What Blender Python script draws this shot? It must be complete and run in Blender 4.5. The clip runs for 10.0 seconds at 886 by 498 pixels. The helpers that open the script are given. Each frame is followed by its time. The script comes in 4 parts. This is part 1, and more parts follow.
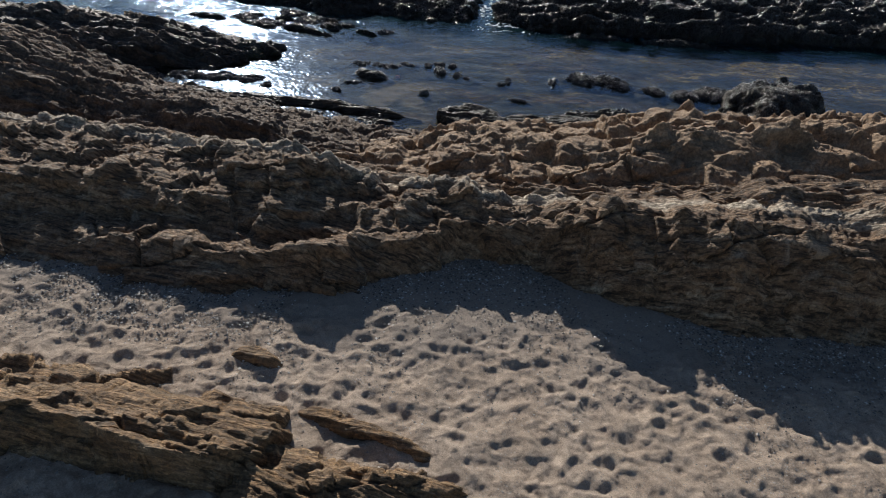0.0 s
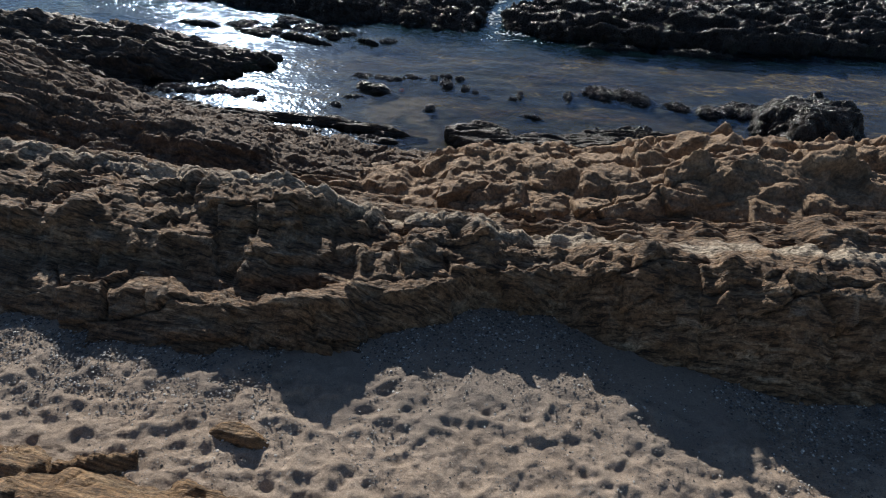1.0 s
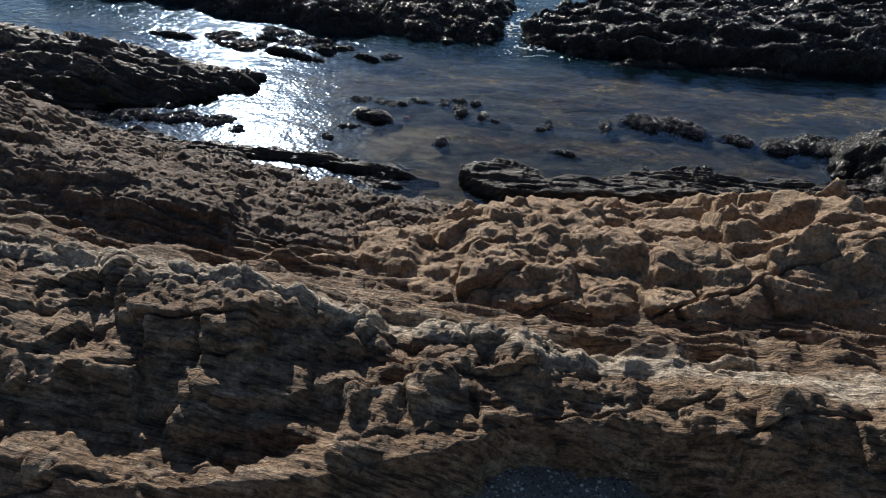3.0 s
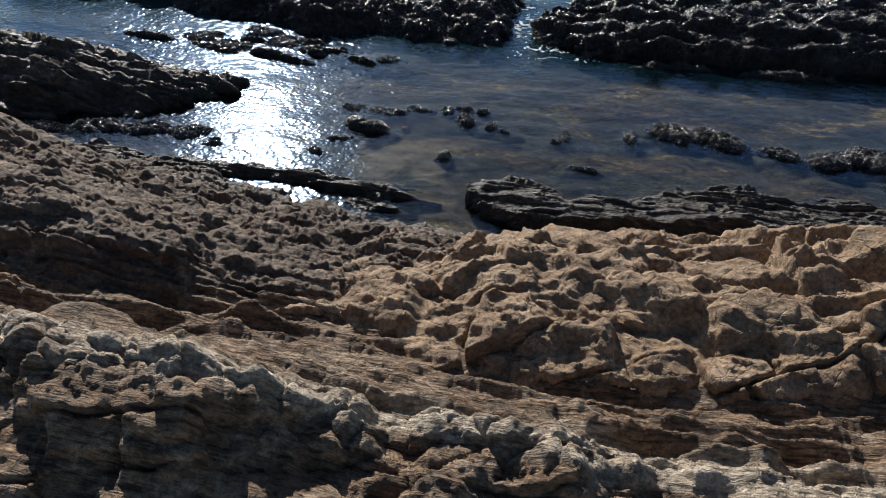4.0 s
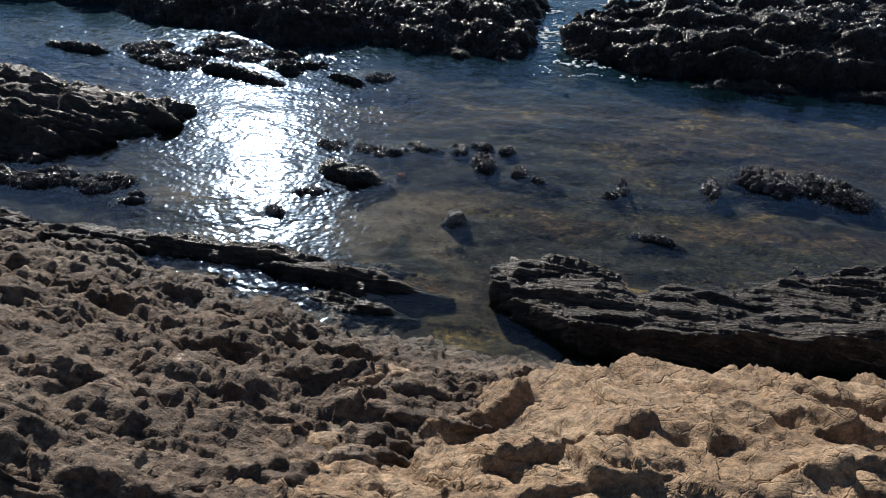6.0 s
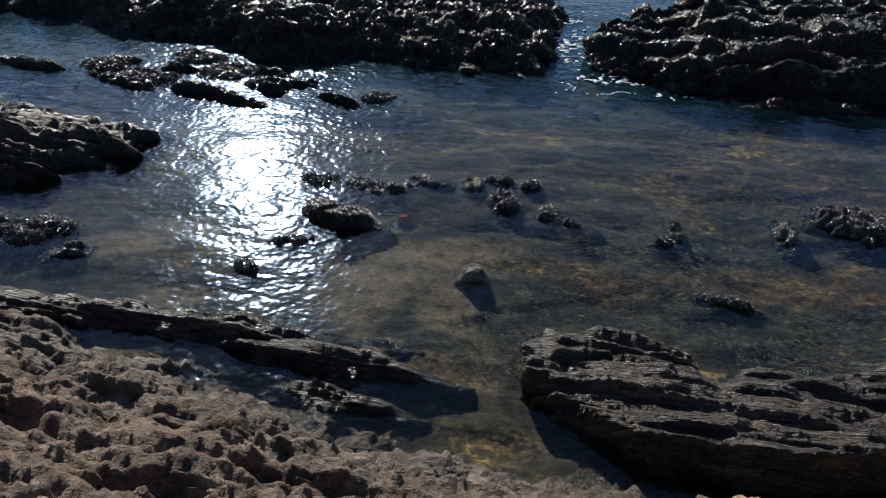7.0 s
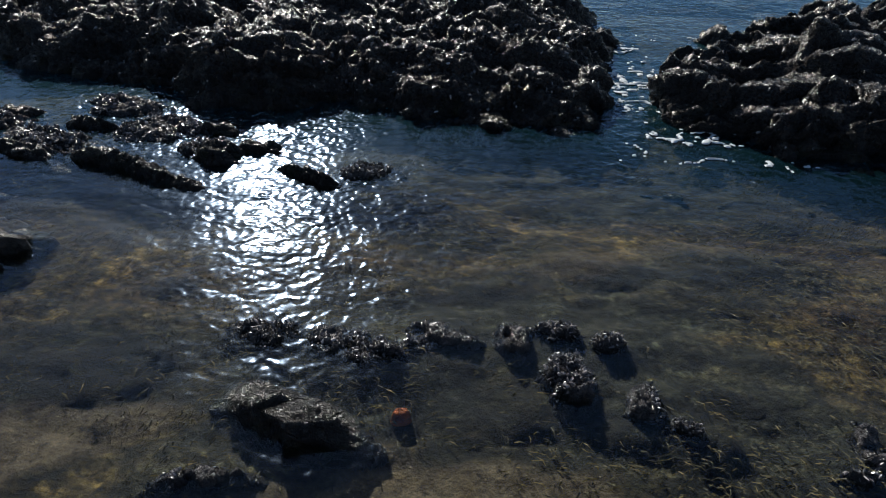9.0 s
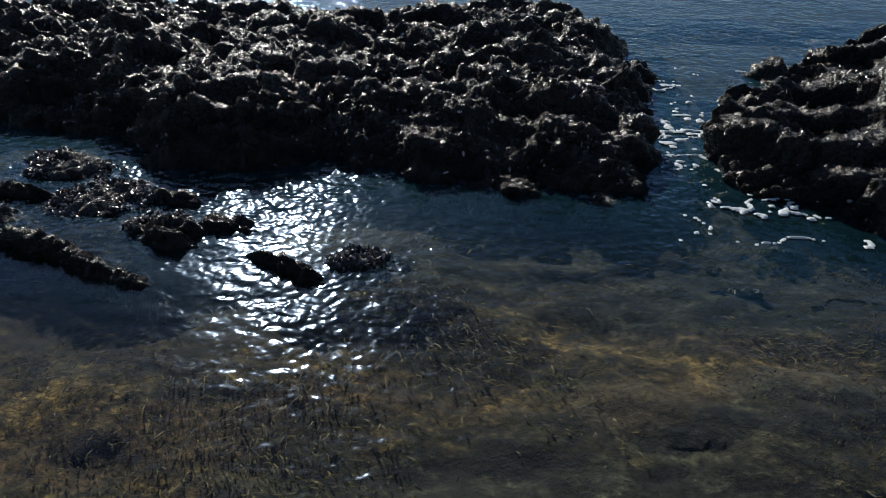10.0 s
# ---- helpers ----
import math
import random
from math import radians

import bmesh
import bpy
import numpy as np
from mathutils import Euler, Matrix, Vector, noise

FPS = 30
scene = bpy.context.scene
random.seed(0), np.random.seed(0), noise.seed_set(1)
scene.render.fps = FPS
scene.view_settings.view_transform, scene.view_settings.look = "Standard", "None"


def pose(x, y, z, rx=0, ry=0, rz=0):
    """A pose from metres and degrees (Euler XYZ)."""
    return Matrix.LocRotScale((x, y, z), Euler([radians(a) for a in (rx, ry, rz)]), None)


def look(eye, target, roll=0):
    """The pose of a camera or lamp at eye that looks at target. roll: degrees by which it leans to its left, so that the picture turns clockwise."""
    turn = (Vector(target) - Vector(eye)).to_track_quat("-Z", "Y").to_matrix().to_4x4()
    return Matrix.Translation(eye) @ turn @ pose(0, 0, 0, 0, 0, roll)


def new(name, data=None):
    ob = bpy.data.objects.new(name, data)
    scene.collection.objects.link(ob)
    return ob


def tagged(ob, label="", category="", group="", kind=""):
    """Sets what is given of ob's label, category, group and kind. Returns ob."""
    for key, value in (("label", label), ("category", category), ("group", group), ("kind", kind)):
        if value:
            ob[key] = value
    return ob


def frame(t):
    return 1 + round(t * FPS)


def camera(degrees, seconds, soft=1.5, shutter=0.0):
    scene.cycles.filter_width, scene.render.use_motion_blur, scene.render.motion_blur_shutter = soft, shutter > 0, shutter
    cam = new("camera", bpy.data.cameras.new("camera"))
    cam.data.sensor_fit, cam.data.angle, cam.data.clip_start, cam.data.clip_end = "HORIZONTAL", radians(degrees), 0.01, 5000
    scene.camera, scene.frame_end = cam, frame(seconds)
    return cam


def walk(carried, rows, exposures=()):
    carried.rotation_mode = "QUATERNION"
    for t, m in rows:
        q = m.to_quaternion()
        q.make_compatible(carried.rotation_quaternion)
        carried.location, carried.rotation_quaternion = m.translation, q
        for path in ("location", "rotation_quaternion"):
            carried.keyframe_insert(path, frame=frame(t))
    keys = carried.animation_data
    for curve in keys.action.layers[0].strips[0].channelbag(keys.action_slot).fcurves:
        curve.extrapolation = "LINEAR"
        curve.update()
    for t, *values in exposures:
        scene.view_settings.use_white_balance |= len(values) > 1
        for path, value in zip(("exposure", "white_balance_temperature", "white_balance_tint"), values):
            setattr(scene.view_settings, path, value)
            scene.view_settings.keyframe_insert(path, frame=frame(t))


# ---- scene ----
cam = camera(66.0, 10.0, soft=1.0)
PATH = [
    (0, (0.777, 0.347, 5.894), (0.679, 1.932, 4.678), 1.4),
    (0.5, (0.692, 0.884, 5.789), (0.591, 2.47, 4.574), 1.4),
    (1, (0.594, 1.419, 5.683), (0.491, 3.006, 4.469), 1.4),
    (1.5, (0.491, 1.96, 5.545), (0.387, 3.547, 4.332), 1.4),
    (2, (0.399, 2.516, 5.399), (0.293, 4.105, 4.189), 1.4),
    (2.5, (0.312, 3.111, 5.273), (0.206, 4.7, 4.064), 1.5),
    (4, (0.11, 4.973, 4.632), (-0.001, 6.563, 3.423), 1.4),
    (4.5, (0.037, 5.637, 4.416), (-0.074, 7.226, 3.207), 1.4),
    (5, (-0.034, 6.332, 4.171), (-0.146, 7.922, 2.963), 1.4),
    (5.5, (-0.112, 7.019, 3.985), (-0.225, 8.607, 2.775), 1.3),
    (7, (-0.428, 8.983, 3.247), (-0.54, 10.604, 2.081), 1.0),
    (7.5, (-0.513, 9.649, 3.093), (-0.629, 11.271, 1.929), 0.8),
    (8, (-0.589, 10.312, 2.958), (-0.708, 11.935, 1.794), 0.8),
    (8.5, (-0.65, 10.968, 2.814), (-0.772, 12.591, 1.652), 0.7),
    (9, (-0.725, 11.614, 2.712), (-0.852, 13.24, 1.555), 0.5),
    (9.5, (-0.795, 12.281, 2.62), (-0.929, 13.913, 1.472), 0.3),
    (10, (-0.917, 12.951, 2.539), (-1.048, 14.591, 1.402), 0.2),
]
EXPOSURES = [(0, 0.22), (2.5, 0.31), (4.5, 0.42), (5.5, 0.39), (7.5, 0.32), (9, 0.2), (10, 0.04)]
walk(cam, [(t, look(eye, target, roll)) for t, eye, target, roll in PATH], EXPOSURES)

# ---- light: low sun over the sea, clear sky ----
SUN_WAY = Vector((-0.318, 0.808, 0.497)).normalized()
sun = new("sun", bpy.data.lights.new("sun", "SUN"))
sun.data.energy, sun.data.angle, sun.data.color = 4.8, radians(0.55), (1.0, 0.96, 0.9)
sun.matrix_world = look(SUN_WAY * 60, (0, 0, 0))
world = bpy.data.worlds.new("sky")
scene.world = world
world.use_nodes = True
wn = world.node_tree
wn.nodes.clear()
sky = wn.nodes.new("ShaderNodeTexSky")
sky.sky_type, sky.sun_disc = "NISHITA", False
sky.sun_elevation, sky.sun_rotation = math.asin(SUN_WAY.z), math.atan2(SUN_WAY.x, SUN_WAY.y)
sky.dust_density, sky.ozone_density = 0.35, 3.2
back = wn.nodes.new("ShaderNodeBackground")
back.inputs["Strength"].default_value = 0.067
wout = wn.nodes.new("ShaderNodeOutputWorld")
wn.links.new(sky.outputs[0], back.inputs["Color"])
wn.links.new(back.outputs[0], wout.inputs["Surface"])


# ---- noise ----
def hashed(ix, iy, iz, seed):
    """Random numbers from 0 to 1 for whole-number places."""
    h = ix.astype(np.uint32) * np.uint32(374761393) + iy.astype(np.uint32) * np.uint32(668265263)
    h = h + iz.astype(np.uint32) * np.uint32(2246822519) + np.uint32(seed * 3266489917 % 4294967296)
    h = (h ^ (h >> np.uint32(15))) * np.uint32(2246822519)
    h = (h ^ (h >> np.uint32(13))) * np.uint32(3266489917)
    return ((h ^ (h >> np.uint32(16))) & np.uint32(0xFFFFFF)) / 16777215.0


def vnoise(x, y, z, seed=0):
    """Smooth noise from -1 to 1."""
    fx, fy, fz = np.floor(x), np.floor(y), np.floor(z)
    ix, iy, iz = fx.astype(np.int64), fy.astype(np.int64), fz.astype(np.int64)
    u, v, w = x - fx, y - fy, z - fz
    u, v, w = (a * a * a * (a * (a * 6 - 15) + 10) for a in (u, v, w))
    total = 0
    for dx in (0, 1):
        for dy in (0, 1):
            for dz in (0, 1):
                wt = (u if dx else 1 - u) * (v if dy else 1 - v) * (w if dz else 1 - w)
                total = total + wt * hashed(ix + dx, iy + dy, iz + dz, seed)
    return total * 2 - 1


def fbm(x, y, z, octaves=4, seed=0, gain=0.5):
    total, amp, norm = 0, 1.0, 0
    for o in range(octaves):
        total = total + amp * vnoise(x * 2**o + 17.3 * o, y * 2**o + 5.1 * o, z * 2**o, seed + o)
        norm, amp = norm + amp, amp * gain
    return total / norm


def cells(x, y, seed=0, jitter=0.9):
    """Distances to the two nearest scattered points, a random number for the nearest, and the way from it."""
    fx, fy = np.floor(x), np.floor(y)
    first, second, who = np.full(x.shape, 9.0), np.full(x.shape, 9.0), np.zeros(x.shape)
    offx, offy = np.zeros(x.shape), np.zeros(x.shape)
    zero = np.zeros(x.shape, np.int64)
    for dx in (-1, 0, 1):
        for dy in (-1, 0, 1):
            ix, iy = (fx + dx).astype(np.int64), (fy + dy).astype(np.int64)
            px = fx + dx + 0.5 + jitter * (hashed(ix, iy, zero, seed) - 0.5)
            py = fy + dy + 0.5 + jitter * (hashed(ix, iy, zero + 1, seed) - 0.5)
            d = np.hypot(x - px, y - py)
            near = d < first
            second = np.where(near, first, np.minimum(second, d))
            who = np.where(near, hashed(ix, iy, zero + 2, seed), who)
            offx, offy = np.where(near, x - px, offx), np.where(near, y - py, offy)
            first = np.where(near, d, first)
    return first, second, who, offx, offy


def crags(x, y, seed, tilt=1.0, bulge=0.9):
    """The upper envelope of leaning flat-topped stones: even and unbroken, with sharp creases between them."""
    fx, fy = np.floor(x), np.floor(y)
    best = np.full(x.shape, -9.0)
    zero = np.zeros(x.shape, np.int64)
    for dx in (-1, 0, 1):
        for dy in (-1, 0, 1):
            ix, iy = (fx + dx).astype(np.int64), (fy + dy).astype(np.int64)
            ox = x - (fx + dx + 0.5 + 0.9 * (hashed(ix, iy, zero, seed) - 0.5))
            oy = y - (fy + dy + 0.5 + 0.9 * (hashed(ix, iy, zero + 1, seed) - 0.5))
            lean = tilt * ((hashed(ix, iy, zero + 2, seed) - 0.5) * ox + (hashed(ix, iy, zero + 3, seed) - 0.5) * oy)
            best = np.maximum(best, 0.5 * hashed(ix, iy, zero + 4, seed) + lean - bulge * (ox * ox + oy * oy))
    return best - 0.15


def smooth(a, b, x):
    t = np.clip((x - a) / (b - a), 0, 1)
    return t * t * (3 - 2 * t)


# ---- materials ----
def material(name):
    m = bpy.data.materials.new(name)
    m.use_nodes = True
    nt = m.node_tree
    nt.nodes.clear()
    return m, nt


def node(nt, kind, ins=(), **props):
    n = nt.nodes.new(kind)
    for k, v in props.items():
        if k == "operation":
            n.operation = v
        elif k == "blend":
            n.data_type, n.blend_type = "RGBA", v
        elif k == "dims":
            n.noise_dimensions = v
        elif k == "ramp":
            el = n.color_ramp.elements
            while len(el) < len(v):
                el.new(0.5)
            for e, (at, c) in zip(el, v):
                e.position, e.color = at, (*c, 1)
        elif k == "feature":
            n.feature = v
    for k, v in ins:
        if isinstance(v, bpy.types.NodeSocket):
            nt.links.new(v, n.inputs[k])
        else:
            n.inputs[k].default_value = v
    return n


def noise_tex(nt, vec, scale, detail=4, rough=0.55, warp=0.0):
    return node(nt, "ShaderNodeTexNoise", [("Vector", vec), ("Scale", scale), ("Detail", detail), ("Roughness", rough), ("Distortion", warp)]).outputs["Fac"]


def ramp(nt, fac, stops):
    return node(nt, "ShaderNodeValToRGB", [("Fac", fac)], ramp=stops).outputs["Color"]


def grey(a):
    return (a, a, a)


def mix(nt, fac, a, b, blend="MIX"):
    return node(nt, "ShaderNodeMix", [(0, fac), (6, a), (7, b)], blend=blend).outputs[2]


def mathn(nt, op, a, b=0.0):
    return node(nt, "ShaderNodeMath", [(0, a), (1, b)], operation=op).outputs[0]


def rock_material(name, tones, pale, wet=-9.0, wet_soft=0.15, gloss=0.75, bed=(0.114, 0.92, 0.35), layer=9.0, pale_amount=0.6, bump=0.85, weed=None, pale_bed=None, bump_deep=0.055, lines=0.5, cracks=0.3, flake=0.9, shine=0.5, stretch=1.9):
    """Layered rock: bands across the bedding, blotches, pale crusts, and a dark wet foot below the height wet."""
    m, nt = material(name)
    geo = node(nt, "ShaderNodeNewGeometry")
    place = geo.outputs["Position"]
    b = Vector(bed).normalized()
    side = b.cross(Vector((0, 0, 1))).normalized()
    along = [node(nt, "ShaderNodeVectorMath", [(0, place), (1, tuple(way))], operation="DOT_PRODUCT").outputs["Value"] for way in (side * stretch, b.cross(side) * stretch, b * layer)]
    turned = node(nt, "ShaderNodeCombineXYZ", [(n, v) for n, v in enumerate(along)]).outputs[0]
    bands = noise_tex(nt, turned, 1.6, 6, 0.62, 0.3)
    blots = noise_tex(nt, place, 1.7, 5, 0.6, 0.4)
    fine = noise_tex(nt, place, 26, 5, 0.65)
    grain = noise_tex(nt, place, 110, 3, 0.6)
    thin = noise_tex(nt, turned, 4.2, 5, 0.65, 0.35)
    bands = mathn(nt, "ADD", mathn(nt, "MULTIPLY", bands, 1 - 0.7 * min(lines, 0.5)), mathn(nt, "MULTIPLY", thin, 0.7 * min(lines, 0.5)))
    colour = ramp(nt, bands, [(0.36, tones[0]), (0.46, tones[1]), (0.54, tones[2]), (0.64, tones[3])])
    colour = mix(nt, ramp(nt, blots, [(0.35, grey(0)), (0.68, grey(0.85))]), colour, mix(nt, fine, (*tones[4], 1), (*tones[1], 1)))
    colour = mix(nt, lines, colour, ramp(nt, thin, [(0.39, grey(0.2)), (0.51, grey(1.12))]), "MULTIPLY")
    crust = mathn(nt, "MULTIPLY", ramp(nt, noise_tex(nt, place, 3.1, 6, 0.7, 0.6), [(0.54, grey(0)), (0.66, grey(1))]), pale_amount)
    colour = mix(nt, crust, colour, mix(nt, fine, (*pale, 1), (*tones[2], 1)))
    if pale_bed:
        across = node(nt, "ShaderNodeVectorMath", [(0, place), (1, tuple(Vector(bed).normalized()))], operation="DOT_PRODUCT").outputs["Value"]
        across = mathn(nt, "ADD", across, mathn(nt, "MULTIPLY", mathn(nt, "SUBTRACT", blots, 0.5), 0.45))
        near = mathn(nt, "ABSOLUTE", mathn(nt, "SUBTRACT", across, pale_bed[0]))
        inside = node(nt, "ShaderNodeMapRange", [("Value", near), ("From Min", pale_bed[1]), ("From Max", 0.4 * pale_bed[1]), ("To Min", 0.0), ("To Max", 1.0)]).outputs[0]
        inside = mathn(nt, "MULTIPLY", inside, ramp(nt, bands, [(0.4, grey(0.15)), (0.55, grey(1))]))
        colour = mix(nt, inside, colour, mix(nt, fine, (*tones[3], 1), (*pale, 1)))
    colour = mix(nt, 0.55, colour, ramp(nt, grain, [(0.3, grey(0.45)), (0.7, grey(1.35))]), "MULTIPLY")
    colour = mix(nt, 0.75, colour, ramp(nt, fine, [(0.32, grey(0.3)), (0.6, grey(1.35))]), "MULTIPLY")
    # hairline cracks at two sizes
    bent = node(nt, "ShaderNodeVectorMath", [(0, place), (1, node(nt, "ShaderNodeVectorMath", [(0, node(nt, "ShaderNodeTexNoise", [("Vector", place), ("Scale", 4.0), ("Detail", 3.0)]).outputs["Color"]), (1, (0.2, 0.2, 0.2))], operation="MULTIPLY").outputs[0])], operation="ADD").outputs[0]
    split = mathn(nt, "MULTIPLY", *[ramp(nt, node(nt, "ShaderNodeTexVoronoi", [("Vector", bent), ("Scale", size)], feature="DISTANCE_TO_EDGE").outputs["Distance"], [(0.0, grey(0.0)), (wide, grey(1.0))]) for size, wide in ((2.6, 0.02), (6.0, 0.025))])
    flat = node(nt, "ShaderNodeVectorMath", [(0, turned), (1, (0.75, 0.65, 0.16 + 0.5 / layer))], operation="MULTIPLY").outputs[0]
    flat = node(nt, "ShaderNodeVectorMath", [(0, flat), (1, node(nt, "ShaderNodeVectorMath", [(0, node(nt, "ShaderNodeTexNoise", [("Vector", place), ("Scale", 9.0), ("Detail", 4.0)]).outputs["Color"]), (1, (0.16, 0.16, 0.16))], operation="MULTIPLY").outputs[0])], operation="ADD").outputs[0]
    flakes = [node(nt, "ShaderNodeSeparateColor", [("Color", node(nt, "ShaderNodeTexVoronoi", [("Vector", flat), ("Scale", size)]).outputs["Color"])]).outputs[0] for size in (7.0, 19.0)]
    flaky = mathn(nt, "ADD", mathn(nt, "MULTIPLY", flakes[0], 0.5), mathn(nt, "MULTIPLY", flakes[1], 0.5))
    colour = mix(nt, flake, colour, ramp(nt, flaky, [(0.15, grey(0.5)), (0.85, grey(1.4))]), "MULTIPLY")
    shown = mathn(nt, "MULTIPLY", ramp(nt, noise_tex(nt, place, 2.4, 4, 0.6), [(0.46, grey(0.05)), (0.62, grey(1))]), 1.4 * cracks)
    colour = mix(nt, shown, colour, ramp(nt, split, [(0.0, grey(0.25)), (0.9, grey(1.02))]), "MULTIPLY")
    height = node(nt, "ShaderNodeSeparateXYZ", [("Vector", place)]).outputs["Z"]
    level = mathn(nt, "ADD", height, mathn(nt, "MULTIPLY", mathn(nt, "SUBTRACT", blots, 0.5), 0.5))
    damp = node(nt, "ShaderNodeMapRange", [("Value", level), ("From Min", wet + wet_soft), ("From Max", wet - wet_soft), ("To Min", 0.0), ("To Max", 1.0)]).outputs[0]
    dark = mix(nt, 1.0, colour, (0.2, 0.2, 0.19, 1), "MULTIPLY")
    if weed:
        dark = mix(nt, ramp(nt, noise_tex(nt, place, 4.5, 5, 0.6), [(0.5, grey(0)), (0.66, grey(0.6))]), dark, (*weed, 1))
    colour = mix(nt, damp, colour, dark)
    rough = node(nt, "ShaderNodeMapRange", [("Value", damp), ("To Min", gloss), ("To Max", 0.3)]).outputs[0]
    rough = mathn(nt, "ADD", rough, mathn(nt, "MULTIPLY", mathn(nt, "SUBTRACT", fine, 0.5), 0.25))
    relief = mathn(nt, "ADD", mathn(nt, "ADD", bands, mathn(nt, "MULTIPLY", thin, 1.6 * lines)), mathn(nt, "ADD", mathn(nt, "MULTIPLY", fine, 0.7), mathn(nt, "MULTIPLY", grain, 0.2)))
    relief = mathn(nt, "ADD", relief, mathn(nt, "MULTIPLY", split, 0.65 * cracks))
    relief = mathn(nt, "ADD", relief, mathn(nt, "MULTIPLY", flaky, 0.4 * flake))
    lift = node(nt, "ShaderNodeBump", [("Height", relief), ("Strength", bump), ("Distance", bump_deep)]).outputs[0]
    b = node(nt, "ShaderNodeBsdfPrincipled", [("Base Color", colour), ("Roughness", rough), ("Specular IOR Level", shine), ("Normal", lift)])
    out = node(nt, "ShaderNodeOutputMaterial")
    nt.links.new(b.outputs[0], out.inputs["Surface"])
    return m


BROWN = [(0.06, 0.034, 0.018), (0.2, 0.118, 0.062), (0.3, 0.195, 0.114), (0.45, 0.355, 0.25), (0.15, 0.087, 0.045)]
TAN = [(0.13, 0.077, 0.042), (0.26, 0.164, 0.09), (0.335, 0.22, 0.127), (0.4, 0.285, 0.18), (0.2, 0.125, 0.068)]
OCHRE = [(0.07, 0.04, 0.02), (0.22, 0.13, 0.062), (0.32, 0.20, 0.10), (0.38, 0.28, 0.17), (0.2, 0.115, 0.05)]
REEF = [(0.011, 0.009, 0.008), (0.025, 0.02, 0.017), (0.042, 0.033, 0.028), (0.085, 0.068, 0.057), (0.02, 0.016, 0.013)]
SHELF = [(0.016, 0.012, 0.009), (0.045, 0.034, 0.025), (0.1, 0.077, 0.057), (0.26, 0.21, 0.165), (0.03, 0.022, 0.016)]
M_LEDGE = rock_material("layered_rock", BROWN, (0.58, 0.5, 0.39), stretch=1.2, pale_amount=0.6, pale_bed=(7.5, 0.2), lines=0.85, flake=0.6)
M_TAN = rock_material("tan_rock", TAN, lines=0.06, cracks=0.4, flake=0.4, bump=0.7, pale=(0.42, 0.34, 0.24), wet=0.25, layer=4.0, pale_amount=0.35, weed=(0.03, 0.035, 0.015))
M_LEFT = rock_material("brown_rock", [(0.05, 0.033, 0.021), (0.125, 0.082, 0.053), (0.185, 0.126, 0.083), (0.3, 0.228, 0.165), (0.1, 0.065, 0.042)], lines=0.3, flake=0.7, cracks=0.1, pale=(0.36, 0.3, 0.22), wet=0.06, layer=5.0, pale_amount=0.4, weed=(0.03, 0.035, 0.015))
M_SHELF = rock_material("wet_shelf_rock", SHELF, (0.3, 0.26, 0.21), wet=0.04, wet_soft=0.08, layer=12.0, stretch=1.0, pale_amount=0.3, gloss=0.45, lines=0.8, weed=(0.03, 0.04, 0.015))
M_REEF = rock_material("wet_reef_rock", REEF, lines=0.2, pale=(0.07, 0.06, 0.05), gloss=0.28, shine=0.55, layer=5.0, pale_amount=0.4, bump=1.0, bump_deep=0.1, wet=0.1, weed=(0.03, 0.04, 0.012))
MUSSEL = [(0.025, 0.024, 0.024), (0.06, 0.056, 0.056), (0.1, 0.094, 0.094), (0.16, 0.15, 0.15), (0.04, 0.038, 0.038)]
M_MUSSEL = rock_material("shell_crusted_rock", MUSSEL, lines=0.1, pale=(0.3, 0.28, 0.28), gloss=0.22, layer=2.0, pale_amount=0.5, bump=1.0, bump_deep=0.08, wet=-0.01, wet_soft=0.03, weed=(0.02, 0.018, 0.009))
M_HEAD = rock_material("dark_headland_rock", [tuple(1.3 * a for a in t) for t in SHELF], (0.28, 0.22, 0.17), wet=0.16, wet_soft=0.2, layer=8.0, pale_amount=0.3, gloss=0.5, weed=(0.03, 0.04, 0.015))
M_SLAB = rock_material("ochre_rock", OCHRE, (0.44, 0.38, 0.3), layer=12.0, stretch=1.0, pale_amount=0.35)


